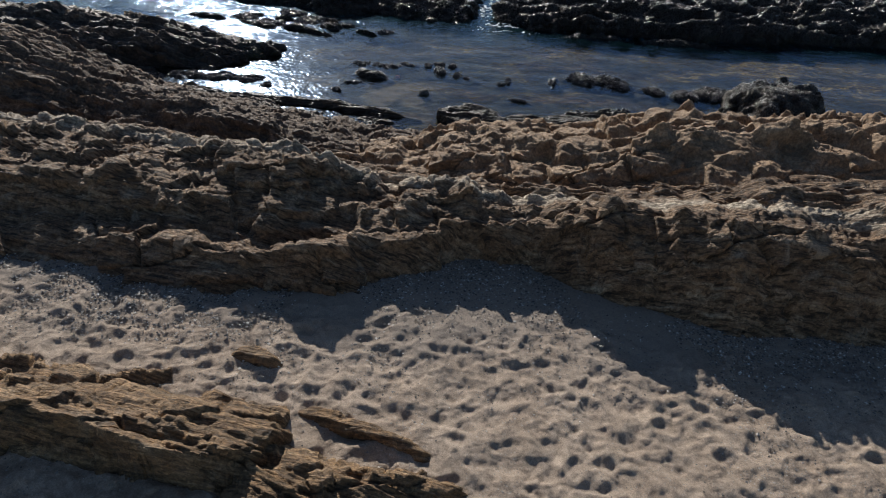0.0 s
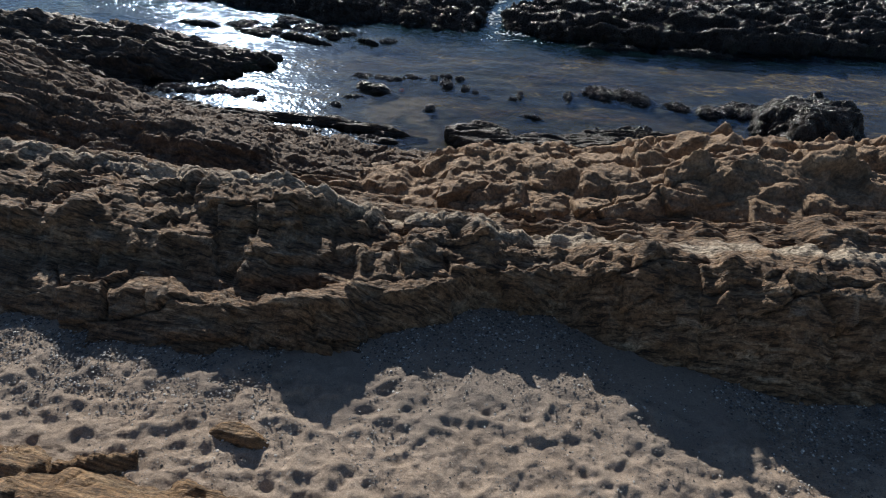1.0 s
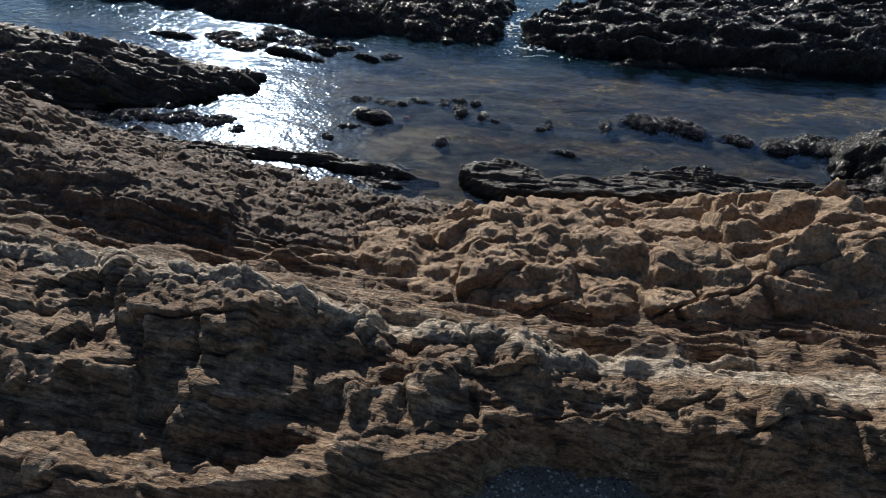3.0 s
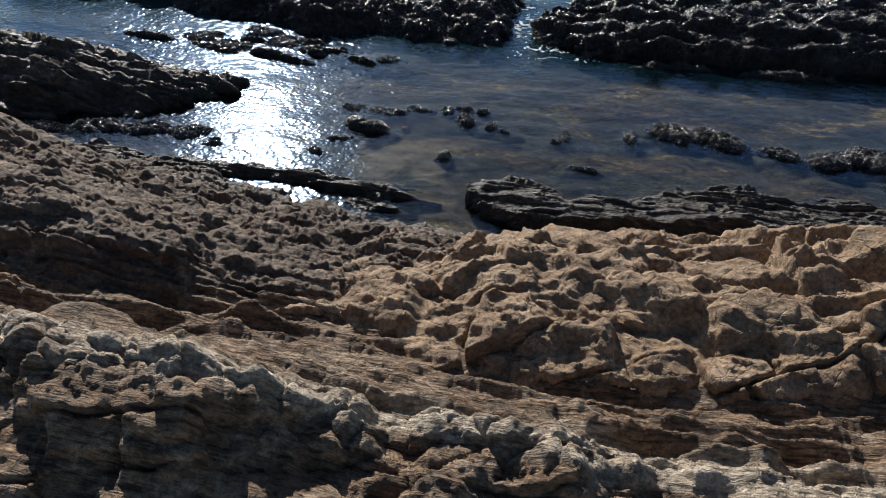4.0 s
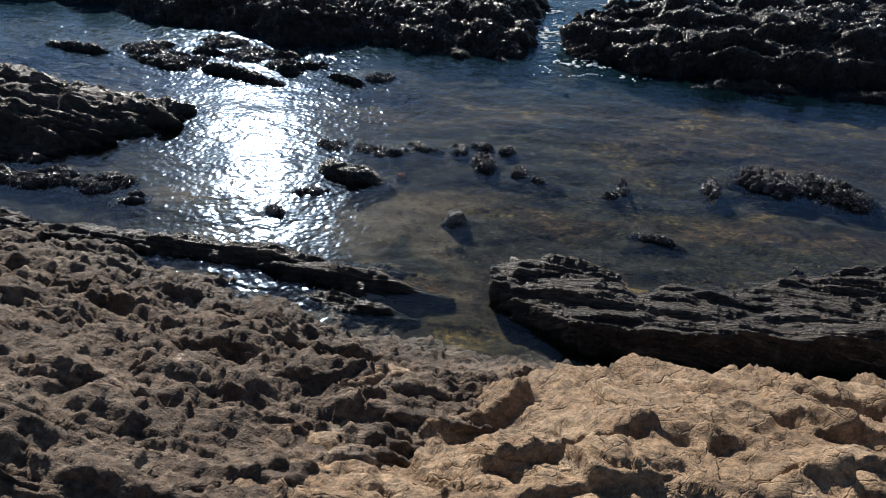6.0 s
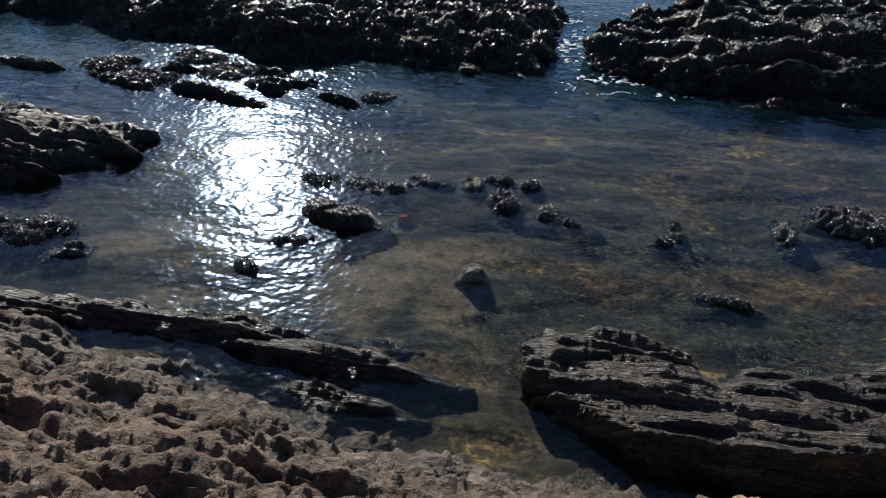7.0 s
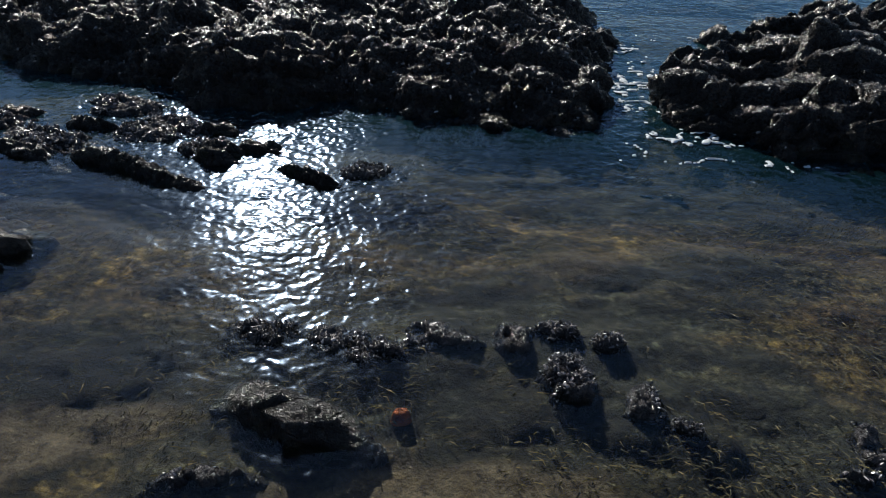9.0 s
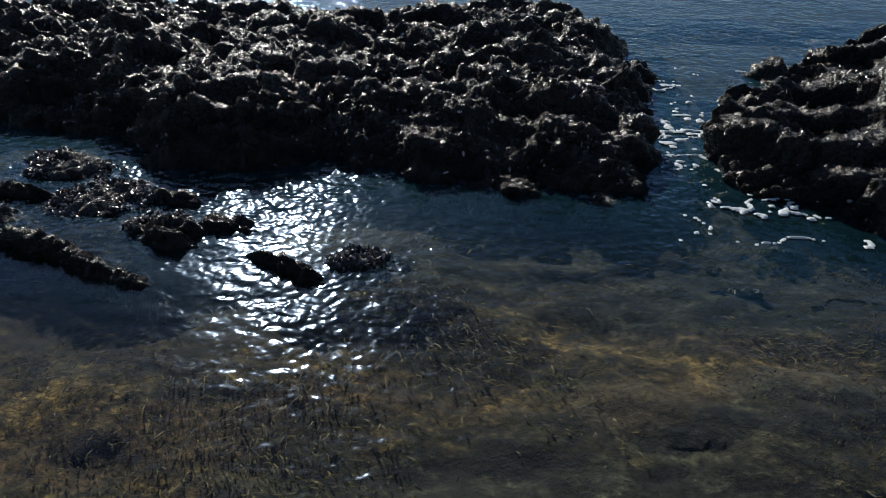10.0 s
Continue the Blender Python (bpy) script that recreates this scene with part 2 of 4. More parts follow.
def sand_material():
    m, nt = material("sand")
    place = node(nt, "ShaderNodeNewGeometry").outputs["Position"]
    broad = noise_tex(nt, place, 1.3, 4, 0.6, 0.3)
    mid = noise_tex(nt, place, 14, 5, 0.65)
    grain = noise_tex(nt, place, 75, 5, 0.75)
    colour = ramp(nt, broad, [(0.35, (0.35, 0.268, 0.2)), (0.6, (0.43, 0.34, 0.262))])
    colour = mix(nt, 0.6, colour, ramp(nt, mid, [(0.35, grey(0.5)), (0.62, grey(1.2))]), "MULTIPLY")
    colour = mix(nt, 0.8, colour, ramp(nt, grain, [(0.3, grey(0.5)), (0.68, grey(1.4))]), "MULTIPLY")
    spots = node(nt, "ShaderNodeTexVoronoi", [("Vector", place), ("Scale", 30.0)])
    bits = mathn(nt, "MULTIPLY", ramp(nt, spots.outputs["Distance"], [(0.2, grey(1)), (0.3, grey(0))]), ramp(nt, noise_tex(nt, place, 2.3, 4, 0.6), [(0.42, grey(0.12)), (0.6, grey(0.9))]))
    colour = mix(nt, bits, colour, mix(nt, spots.outputs["Color"], (0.09, 0.08, 0.075, 1), (0.5, 0.46, 0.4, 1)))
    # grey grit gathered along the rocks
    y = node(nt, "ShaderNodeSeparateXYZ", [("Vector", place)]).outputs["Y"]
    reach = mathn(nt, "ADD", y, mathn(nt, "MULTIPLY", mathn(nt, "SUBTRACT", noise_tex(nt, place, 0.9, 5, 0.6), 0.5), 3.0))
    grit = node(nt, "ShaderNodeMapRange", [("Value", reach), ("From Min", 4.9), ("From Max", 5.8), ("To Max", 0.8)]).outputs[0]
    colour = mix(nt, grit, colour, mix(nt, grain, (0.12, 0.1, 0.083, 1), (0.38, 0.32, 0.265, 1)))
    relief = mathn(nt, "ADD", mid, mathn(nt, "MULTIPLY", grain, 0.6))
    lift = node(nt, "ShaderNodeBump", [("Height", relief), ("Strength", 1.0), ("Distance", 0.03)]).outputs[0]
    b = node(nt, "ShaderNodeBsdfPrincipled", [("Base Color", colour), ("Roughness", 0.95), ("Normal", lift)])
    out = node(nt, "ShaderNodeOutputMaterial")
    nt.links.new(b.outputs[0], out.inputs["Surface"])
    return m


def seabed_material():
    m, nt = material("seabed")
    place = node(nt, "ShaderNodeNewGeometry").outputs["Position"]
    long = node(nt, "ShaderNodeMapping", [("Vector", place), ("Rotation", (0, 0, 0.2)), ("Scale", (0.55, 1.35, 1.0))]).outputs[0]
    broad = noise_tex(nt, long, 1.0, 5, 0.6, 0.6)
    mid = noise_tex(nt, place, 4.5, 6, 0.65, 0.4)
    fine = noise_tex(nt, place, 34, 5, 0.7)
    tufts = noise_tex(nt, place, 15, 7, 0.72, 0.6)
    cover = node(nt, "ShaderNodeAttribute")
    cover.attribute_name = "cover"
    part = node(nt, "ShaderNodeSeparateColor", [("Color", cover.outputs["Color"])])
    colour = ramp(nt, broad, [(0.38, (0.008, 0.007, 0.004)), (0.47, (0.028, 0.022, 0.009)), (0.54, (0.09, 0.062, 0.02)), (0.62, (0.18, 0.12, 0.037))])
    colour = mix(nt, ramp(nt, mid, [(0.45, grey(0)), (0.62, grey(0.7))]), colour, (0.022, 0.022, 0.008, 1))
    colour = mix(nt, part.outputs[1], colour, mix(nt, mid, (0.045, 0.028, 0.014, 1), (0.18, 0.1, 0.036, 1)))
    colour = mix(nt, part.outputs[2], colour, mix(nt, mid, (0.012, 0.014, 0.012, 1), (0.05, 0.05, 0.03, 1)))
    colour = mix(nt, 0.85, colour, ramp(nt, tufts, [(0.4, grey(0.13)), (0.58, grey(1.5))]), "MULTIPLY")
    colour = mix(nt, 0.8, colour, ramp(nt, fine, [(0.32, grey(0.3)), (0.62, grey(1.6))]), "MULTIPLY")
    bent = node(nt, "ShaderNodeVectorMath", [(0, long), (1, node(nt, "ShaderNodeVectorMath", [(0, node(nt, "ShaderNodeTexNoise", [("Vector", place), ("Scale", 5.0), ("Detail", 5.0)]).outputs["Color"]), (1, (0.3, 0.3, 0.3))], operation="MULTIPLY").outputs[0])], operation="ADD").outputs[0]
    for size, low, high in ((5.0, 0.4, 1.55), (13.0, 0.3, 1.7)):
        stones = node(nt, "ShaderNodeTexVoronoi", [("Vector", bent), ("Scale", size)])
        one = node(nt, "ShaderNodeSeparateColor", [("Color", stones.outputs["Color"])]).outputs[0]
        one = mathn(nt, "MULTIPLY", one, ramp(nt, stones.outputs["Distance"], [(0.25, grey(1)), (0.6, grey(0.35))]))
        colour = mix(nt, 0.8, colour, ramp(nt, one, [(0.1, grey(low)), (0.75, grey(high))]), "MULTIPLY")
    grains = mix(nt, 0.7, ramp(nt, mid, [(0.35, (0.07, 0.052, 0.033)), (0.65, (0.15, 0.115, 0.076))]), ramp(nt, fine, [(0.3, grey(0.4)), (0.65, grey(1.4))]), "MULTIPLY")
    colour = mix(nt, mathn(nt, "MULTIPLY", part.outputs[0], ramp(nt, tufts, [(0.36, grey(0.25)), (0.5, grey(1))])), colour, grains)
    lift = node(nt, "ShaderNodeBump", [("Height", mathn(nt, "ADD", fine, mid)), ("Strength", 0.6), ("Distance", 0.05)]).outputs[0]
    b = node(nt, "ShaderNodeBsdfPrincipled", [("Base Color", colour), ("Roughness", 0.9), ("Normal", lift)])
    out = node(nt, "ShaderNodeOutputMaterial")
    nt.links.new(b.outputs[0], out.inputs["Surface"])
    return m


def water_material():
    """Clear water: Fresnel drives the gloss, the rest passes through with a blue-green tint."""
    m, nt = material("water")
    place = node(nt, "ShaderNodeNewGeometry").outputs["Position"]
    long = node(nt, "ShaderNodeMapping", [("Vector", place), ("Rotation", (0, 0, 0.25)), ("Scale", (0.8, 1.0, 1.0))]).outputs[0]
    swell = noise_tex(nt, long, 2.4, 1, 0.4, 0.2)
    ripple = noise_tex(nt, long, 8.5, 1, 0.4, 0.5)
    chop = noise_tex(nt, place, 19, 0, 0.4, 0.3)
    calm = ramp(nt, noise_tex(nt, place, 0.45, 3, 0.5), [(0.38, grey(0.45)), (0.65, grey(1.0))])
    out_y = node(nt, "ShaderNodeSeparateXYZ", [("Vector", place)]).outputs["Y"]
    choppy = node(nt, "ShaderNodeMapRange", [("Value", out_y), ("From Min", 14.6), ("From Max", 17.4), ("To Min", 0.9), ("To Max", 2.0)]).outputs[0]
    calm = mathn(nt, "MULTIPLY", calm, choppy)
    waves = mathn(nt, "ADD", mathn(nt, "MULTIPLY", swell, 0.24), mathn(nt, "MULTIPLY", calm, mathn(nt, "ADD", mathn(nt, "MULTIPLY", ripple, 0.2), mathn(nt, "MULTIPLY", chop, 0.075))))
    lift = node(nt, "ShaderNodeBump", [("Height", waves), ("Strength", 1.0), ("Distance", 0.06)]).outputs[0]
    bend = node(nt, "ShaderNodeBump", [("Height", mathn(nt, "ADD", mathn(nt, "MULTIPLY", swell, 0.07), mathn(nt, "MULTIPLY", ripple, 0.03))), ("Strength", 1.0), ("Distance", 0.06)]).outputs[0]
    gloss = node(nt, "ShaderNodeBsdfGlossy", [("Color", (0.56, 0.74, 1.0, 1)), ("Roughness", 0.11), ("Normal", lift)])
    clear = node(nt, "ShaderNodeBsdfRefraction", [("Color", (0.72, 0.77, 0.72, 1)), ("Roughness", 0.0), ("IOR", 1.33), ("Normal", bend)])
    y = node(nt, "ShaderNodeSeparateXYZ", [("Vector", place)]).outputs["Y"]
    depth = mathn(nt, "ADD", y, mathn(nt, "MULTIPLY", noise_tex(nt, place, 0.5, 4, 0.6), 2.0))
    cloudy = node(nt, "ShaderNodeMapRange", [("Value", depth), ("From Min", 16.7), ("From Max", 19.4), ("To Min", 0.0), ("To Max", 0.28)]).outputs[0]
    body = node(nt, "ShaderNodeBsdfDiffuse", [("Color", (0.02, 0.085, 0.11, 1))])
    clear = node(nt, "ShaderNodeMixShader", [(0, cloudy), (1, clear.outputs[0]), (2, body.outputs[0])])
    edge = node(nt, "ShaderNodeFresnel", [("IOR", 1.4), ("Normal", lift)])
    both = node(nt, "ShaderNodeMixShader", [(0, edge.outputs[0]), (1, clear.outputs[0]), (2, gloss.outputs[0])])
    out = node(nt, "ShaderNodeOutputMaterial")
    nt.links.new(both.outputs[0], out.inputs["Surface"])
    return m


def shell_material():
    m, nt = material("shell")
    geo = node(nt, "ShaderNodeNewGeometry")
    colour = ramp(nt, geo.outputs["Random Per Island"], [(0.0, (0.02, 0.02, 0.026)), (0.5, (0.06, 0.057, 0.062)), (0.78, (0.15, 0.135, 0.13)), (0.95, (0.4, 0.36, 0.34))])
    colour = mix(nt, 0.6, colour, ramp(nt, noise_tex(nt, geo.outputs["Position"], 90, 3, 0.6), [(0.3, grey(0.5)), (0.7, grey(1.4))]), "MULTIPLY")
    b = node(nt, "ShaderNodeBsdfPrincipled", [("Base Color", colour), ("Roughness", 0.34), ("Specular IOR Level", 0.9)])
    out = node(nt, "ShaderNodeOutputMaterial")
    nt.links.new(b.outputs[0], out.inputs["Surface"])
    return m


M_SHELL = shell_material()
M_SAND, M_BED, M_WATER = sand_material(), seabed_material(), water_material()


# ---- building ----
def grid_mesh(name, X, Y, Z, keep, mat, owned=False):
    """A mesh over a grid of places, of those cells that have a corner to keep (owned: whose first corner is to be kept)."""
    rows, cols = X.shape
    number = np.arange(rows * cols).reshape(rows, cols)
    corners = np.stack([number[:-1, :-1], number[:-1, 1:], number[1:, 1:], number[1:, :-1]], -1).reshape(-1, 4)
    if keep is not None:
        corners = corners[keep.ravel()[corners[:, 0]] if owned else keep.ravel()[corners].any(1)]
    used, inverse = np.unique(corners, return_inverse=True)
    places = np.stack([X.ravel(), Y.ravel(), Z.ravel()], 1)[used]
    faces = inverse.reshape(-1, 4)
    me = bpy.data.meshes.new(name)
    me.vertices.add(len(places))
    me.vertices.foreach_set("co", places.ravel().astype(np.float32))
    me.loops.add(faces.size)
    me.loops.foreach_set("vertex_index", faces.ravel().astype(np.int32))
    me.polygons.add(len(faces))
    me.polygons.foreach_set("loop_start", (np.arange(len(faces)) * 4).astype(np.int32))
    me.polygons.foreach_set("use_smooth", np.ones(len(faces), bool))
    me.update(calc_edges=True)
    me.materials.append(mat)
    return me


def grid_normals(X, Y, Z):
    """Unit normals of a grid of places."""
    du = np.stack([np.gradient(A, axis=1) for A in (X, Y, Z)], -1)
    dv = np.stack([np.gradient(A, axis=0) for A in (X, Y, Z)], -1)
    n = np.cross(du, dv)
    return n / np.maximum(np.linalg.norm(n, axis=-1, keepdims=True), 1e-9)


def sand_level(x, y):
    return 0.87 - 0.05 * x


def lofted(X, Y, xs, tracks, warp=0.08, seed=3):
    """Heights from cross-sections: tracks is a list of (ys, zs), lines that run along x, from the front foot to the back."""
    Xw = X + warp * 2.0 * fbm(X * 0.9, Y * 0.9, 0 * X, 3, seed)
    Yw = Y + warp * fbm(X * 1.4, Y * 0.6, 0 * X + 3, 4, seed + 1)
    ys = np.stack([np.interp(Xw, xs, t[0]) for t in tracks])
    zs = np.stack([np.interp(Xw, xs, t[1]) for t in tracks])
    Z = np.where(Yw <= ys[0], zs[0], zs[-1])
    for a in range(len(tracks) - 1):
        span = np.maximum(ys[a + 1] - ys[a], 1e-3)
        f = (Yw - ys[a]) / span
        Z = np.where((f >= 0) & (f < 1), zs[a] + (zs[a + 1] - zs[a]) * f, Z)
    return Z


def facets(X, Y, deep, size, seed, turn, tilt=0.9):
    """Heights of blocks parted by two sets of joints, with flat, tilted tops, and each block's random number."""
    c, s = math.cos(turn), math.sin(turn)
    wx = X + 0.3 * size * fbm(X * 0.9 / size, Y * 0.9 / size, 0 * X, 2, seed)
    wy = Y + 0.3 * size * fbm(X * 0.9 / size, Y * 0.9 / size, 0 * X + 9, 2, seed + 1)
    u, v = (c * wx + s * wy) / size, (c * wy - s * wx) / (size * 0.62)
    v = v + 0.5 * vnoise(v * 0.6, 0 * v, 0 * v, seed + 3)
    row = np.floor(v).astype(np.int64)
    zero = np.zeros(row.shape, np.int64)
    u = u * (0.6 + 0.9 * hashed(row, zero, zero, seed + 4)) + 9 * hashed(row, zero + 1, zero, seed + 4)
    u = u + 0.5 * vnoise(u * 0.6, row * 3.7, 0 * u, seed + 5)
    col = np.floor(u).astype(np.int64)
    who = hashed(row, col, zero, seed + 6)
    fu, fv = u - col - 0.5, v - row - 0.5
    gap = np.minimum(0.5 - np.abs(fu), 0.5 - np.abs(fv))
    lean_x, lean_y = (who * 7.31) % 1 - 0.5, (who * 13.7) % 1 - 0.62
    Z = deep * ((who - 0.5) + 2 * tilt * (lean_x * fu + lean_y * fv)) * smooth(0.0, max(0.07, 0.045 / size), gap)
    open_joint = 0.5 + 0.5 * vnoise(X / size, Y / size, 0 * X, seed + 7)
    return Z - 0.5 * open_joint * deep * (1 - smooth(0.0, max(0.08, 0.045 / size), gap)), who


def bed_steps(s, u, v, size, seed, groove=0.5, soft=0.3):
    """Beds that stand out or lie back with sharp edges, each running on unevenly along its plane."""
    t = s / size + 0.9 * vnoise(s / size * 0.31, u * 0.35, v * 0.35, seed + 9)
    i = np.floor(t)
    f = t - i

    def bed(i):
        return 1.3 * vnoise(i * 7.37, u * 1.1, v * 1.6, seed) + 0.7 * vnoise(i * 3.91 + 40, u * 3.1, v * 4.3, seed + 1)

    w = smooth(1 - soft, 1.0, f)
    out = bed(i) * (1 - w) + bed(i + 1) * w
    edge = f - (1 - soft / 2)
    edge = np.minimum(np.abs(edge), np.abs(edge + 1))
    return out - groove * np.exp(-((edge / (0.7 * soft)) ** 2))


def blurred(A, width):
    """A, evened out along its rows."""
    for _ in range(2):
        half = width // 2
        wide = np.cumsum(np.pad(A, ((0, 0), (half + 1, half)), mode="edge"), axis=1)
        A = (wide[:, 2 * half + 1 :] - wide[:, : -2 * half - 1]) / (2 * half + 1)
    return A


def evened(A, width):
    """A, evened out both ways."""
    return blurred(blurred(A, width).T, width).T


def ledges(X, Y, period, seed, slant=0.16, wide=0.85, even=5):
    """Steps that rise steeply on the landward side and slope gently down to the sea, broken along their length."""
    t = (Y + slant * X + 0.26 * period * fbm(X * 1.6, Y * 1.2, 0 * X, 3, seed)) / period + 0.35 * np.floor(X / wide + 0.25 * fbm(X, Y * 2, 0 * X, 2, seed + 1))
    f = t - np.floor(t)
    return evened((1 - f) * smooth(0.0, 0.1, f) - 0.45, even)


def roughened(X, Y, Z, bed=(0.114, 0.92, 0.35), layers=0.05, layer_size=0.13, blocks=0.0, block_size=0.4, lumps=0.04, lump_size=0.4, pits=0.0, seed=0, tilt=0.9, small=0.3, chips=0.0, chip_size=0.3, chip_end=99.0, chip_tilt=2.6, chip_bulge=0.9, grit=0.0, grit_size=0.07, front_bed=None):
    """Pushes a surface along its normals: beds that stand out, cracked blocks, lumps and pits."""
    b = np.array(bed) / np.linalg.norm(bed)
    side = np.array([b[1], -b[0], 0]) / np.hypot(b[0], b[1])
    down = np.cross(b, side)
    who = None
    run = None
    cell = float(np.min(np.diff(X[0])))
    N = grid_normals(X, Y, Z)
    N = np.stack([evened(N[..., k], max(int(0.11 / cell), 3)) for k in range(3)], axis=-1)
    N = N / np.linalg.norm(N, axis=-1, keepdims=True)
    if blocks or chips:
        run = np.cumsum(np.hypot(np.diff(Y, axis=0, prepend=Y[:1]), np.diff(Z, axis=0, prepend=Z[:1])), axis=0) + Y[:1]
        run = blurred(run, max(int(0.45 / cell), 3))
    if blocks:
        add, who = facets(X, run, blocks, block_size, seed + 40, 0.3, tilt)
        add = add + facets(X, run, small * blocks, block_size * 0.4, seed + 50, -0.4, tilt)[0]
        add = add + facets(X, run, 0.35 * small * blocks, block_size * 0.17, seed + 60, 0.1, tilt)[0]
        add = add * (1 - 0.8 * smooth(chip_end - 0.15, chip_end + 0.15, Y + 0.12 * X))
        X, Y, Z = X + add * N[..., 0], Y + add * N[..., 1], Z + add * N[..., 2]
    u = X * side[0] + Y * side[1] + Z * side[2]
    v = X * down[0] + Y * down[1] + Z * down[2]
    s = X * b[0] + Y * b[1] + Z * b[2] + 0.06 * fbm(X * 0.8, Y * 0.8, Z * 0.8, 3, seed + 1)
    if front_bed:
        f = np.array(front_bed) / np.linalg.norm(front_bed)
        fold = smooth(chip_end - 0.45, chip_end, Y + 0.12 * X)
        s = s * fold + (1 - fold) * (X * f[0] + Y * f[1] + Z * f[2] + 0.06 * fbm(X * 0.8, Y * 0.8, Z * 0.8, 3, seed + 1))
    d = 0
    if layers:
        gate = 0.5 + 0.5 * smooth(-0.3, 0.25, fbm(X * 0.7, Y * 0.7, Z, 3, seed + 8))
        gate = gate * (1 + 1.5 * smooth(chip_end - 0.1, chip_end + 0.2, Y + 0.12 * X))
        if front_bed:
            gate = gate * (1 - 3.4 * fold * (1 - fold))
        d = d + evened(layers * gate * (0.75 * bed_steps(s, u, v, layer_size, seed + 2, soft=0.24) + 0.7 * bed_steps(s, u, v, layer_size * 0.5, seed + 13, soft=0.55)), 3 if front_bed else 1)
    if chips:
        cx = X + 0.12 * chip_size * fbm(X * 3, run * 3, 0 * X, 3, seed + 70)
        cy = run + 0.22 * X + 0.12 * chip_size * fbm(X * 3, run * 3, 0 * X + 5, 3, seed + 71)
        patchy = (0.65 + 0.35 * smooth(-0.2, 0.15, fbm(X * 0.6, run * 0.9, 0 * X, 3, seed + 72))) * (1 - 0.85 * smooth(chip_end - 0.15, chip_end + 0.15, Y + 0.12 * X))
        for much, fine, way in ((0.3, 1.0, 1), (0.32, 0.47, -1), (0.5, 0.23, 1), (0.5, 0.12, -1)):
            size = fine * chip_size
            if size > 2.2 * cell:
                d = d + patchy * way * much * chips * size / chip_size * crags(cx / (1.45 * size), cy / size, seed + 80 + int(100 * fine), chip_tilt, chip_bulge)
    q = 1 / lump_size
    d = d + lumps * fbm(X * q, Y * q, Z * q, 4, seed + 5, 0.66)
    if grit:
        q = 1 / grit_size
        d = d + grit * (2.6 * np.abs(fbm(X * q, Y * q, Z * q, 3, seed + 7, 0.7)) - 0.6)
    if pits:
        d = d - pits * np.abs(fbm(X * 5, Y * 5, Z * 5, 3, seed + 6, 0.65)) + 0.25 * pits
    return X + d * N[..., 0], Y + d * N[..., 1], Z + d * N[..., 2], who


def plan(x0, x1, y0, y1, step, fine=(-5.6, 6.6), coarse=2.6):
    """A grid of places, wider spaced across the ends that stay far off."""
    a, b = min(max(fine[0], x0), x1), max(min(fine[1], x1), x0)
    xs = [np.arange(x0, a, step * coarse), np.arange(a, b, step), np.arange(b, x1 + step * coarse, step * coarse)]
    return np.meshgrid(np.concatenate(xs), np.linspace(y0, y1, int((y1 - y0) / step) + 1))


def rock_thing(name, label, box, step, height, mat, floor, category="rock", kind="", group="", pieces="", ends=False, fine=(-5.6, 6.6), coarse=2.6, **rough):
    """A rock as one mesh, or, with pieces named, as blocks parted by its joints."""
    X, Y = plan(*box, step, fine, coarse)
    Z = height(X, Y)
    if ends:
        edge = np.minimum(X - box[0], box[1] - X) + 0.3 * fbm(X, Y, 0 * X, 3, 17)
        Z = Z - 2.4 * smooth(1.3, -0.3, edge)
    keep = Z > floor(X, Y) - 0.12
    X, Y, Z, who = roughened(X, Y, Z, **rough)
    if not pieces:
        return tagged(new(name, grid_mesh(name, X, Y, Z, keep, mat)), label, category, group, kind)
    thing = tagged(new(name), label, category, group, kind)
    thing.location = ((box[0] + box[1]) / 2, (box[2] + box[3]) / 2, 0)
    bpy.context.view_layer.update()
    rest = np.zeros(keep.shape, bool)
    for one in np.unique(who[keep]):
        mine = keep & (who == one)
        rows, cols = np.nonzero(mine)
        cut = np.s_[max(rows.min() - 1, 0) : rows.max() + 2, max(cols.min() - 1, 0) : cols.max() + 2]
        mark = joined_up(mine[cut])
        for m in np.unique(mark[mark > 0]):
            own = mark == m
            if own.sum() < 150:
                rest[cut] |= own
                continue
            ob = new(pieces, grid_mesh(pieces, X[cut] - thing.location.x, Y[cut] - thing.location.y, Z[cut], own, mat, True))
            ob.parent = thing
    if rest.any():
        ob = tagged(new("rubble", grid_mesh("rubble", X - thing.location.x, Y - thing.location.y, Z, rest, mat, True)), kind="stuff")
        ob.parent = thing
    return thing


def joined_up(mask):
    """Numbers the patches of a mask that hang together."""
    mark = np.where(mask, np.arange(1, mask.size + 1).reshape(mask.shape), 0)
    while True:
        wide = np.pad(mark, 1)
        then = np.maximum.reduce([wide[1:-1, 1:-1], wide[:-2, 1:-1], wide[2:, 1:-1], wide[1:-1, :-2], wide[1:-1, 2:]]) * mask
        then = np.where(mask, np.maximum(then, 0), 0)
        # run along rows and columns to be quick
        if (then == mark).all():
            return mark
        mark = then


def spaced(lo, a, b, hi, step, grow=1.35):
    """Even steps from a to b, widening outwards to lo and hi."""
    mid = list(np.arange(a, b + step / 2, step))
    s, left = step, [mid[0]]
    while left[-1] > lo:
        s *= grow
        left.append(left[-1] - s)
    s, right = step, [mid[-1]]
    while right[-1] < hi:
        s *= grow
        right.append(right[-1] + s)
    return np.array(left[:0:-1] + mid + right[1:])


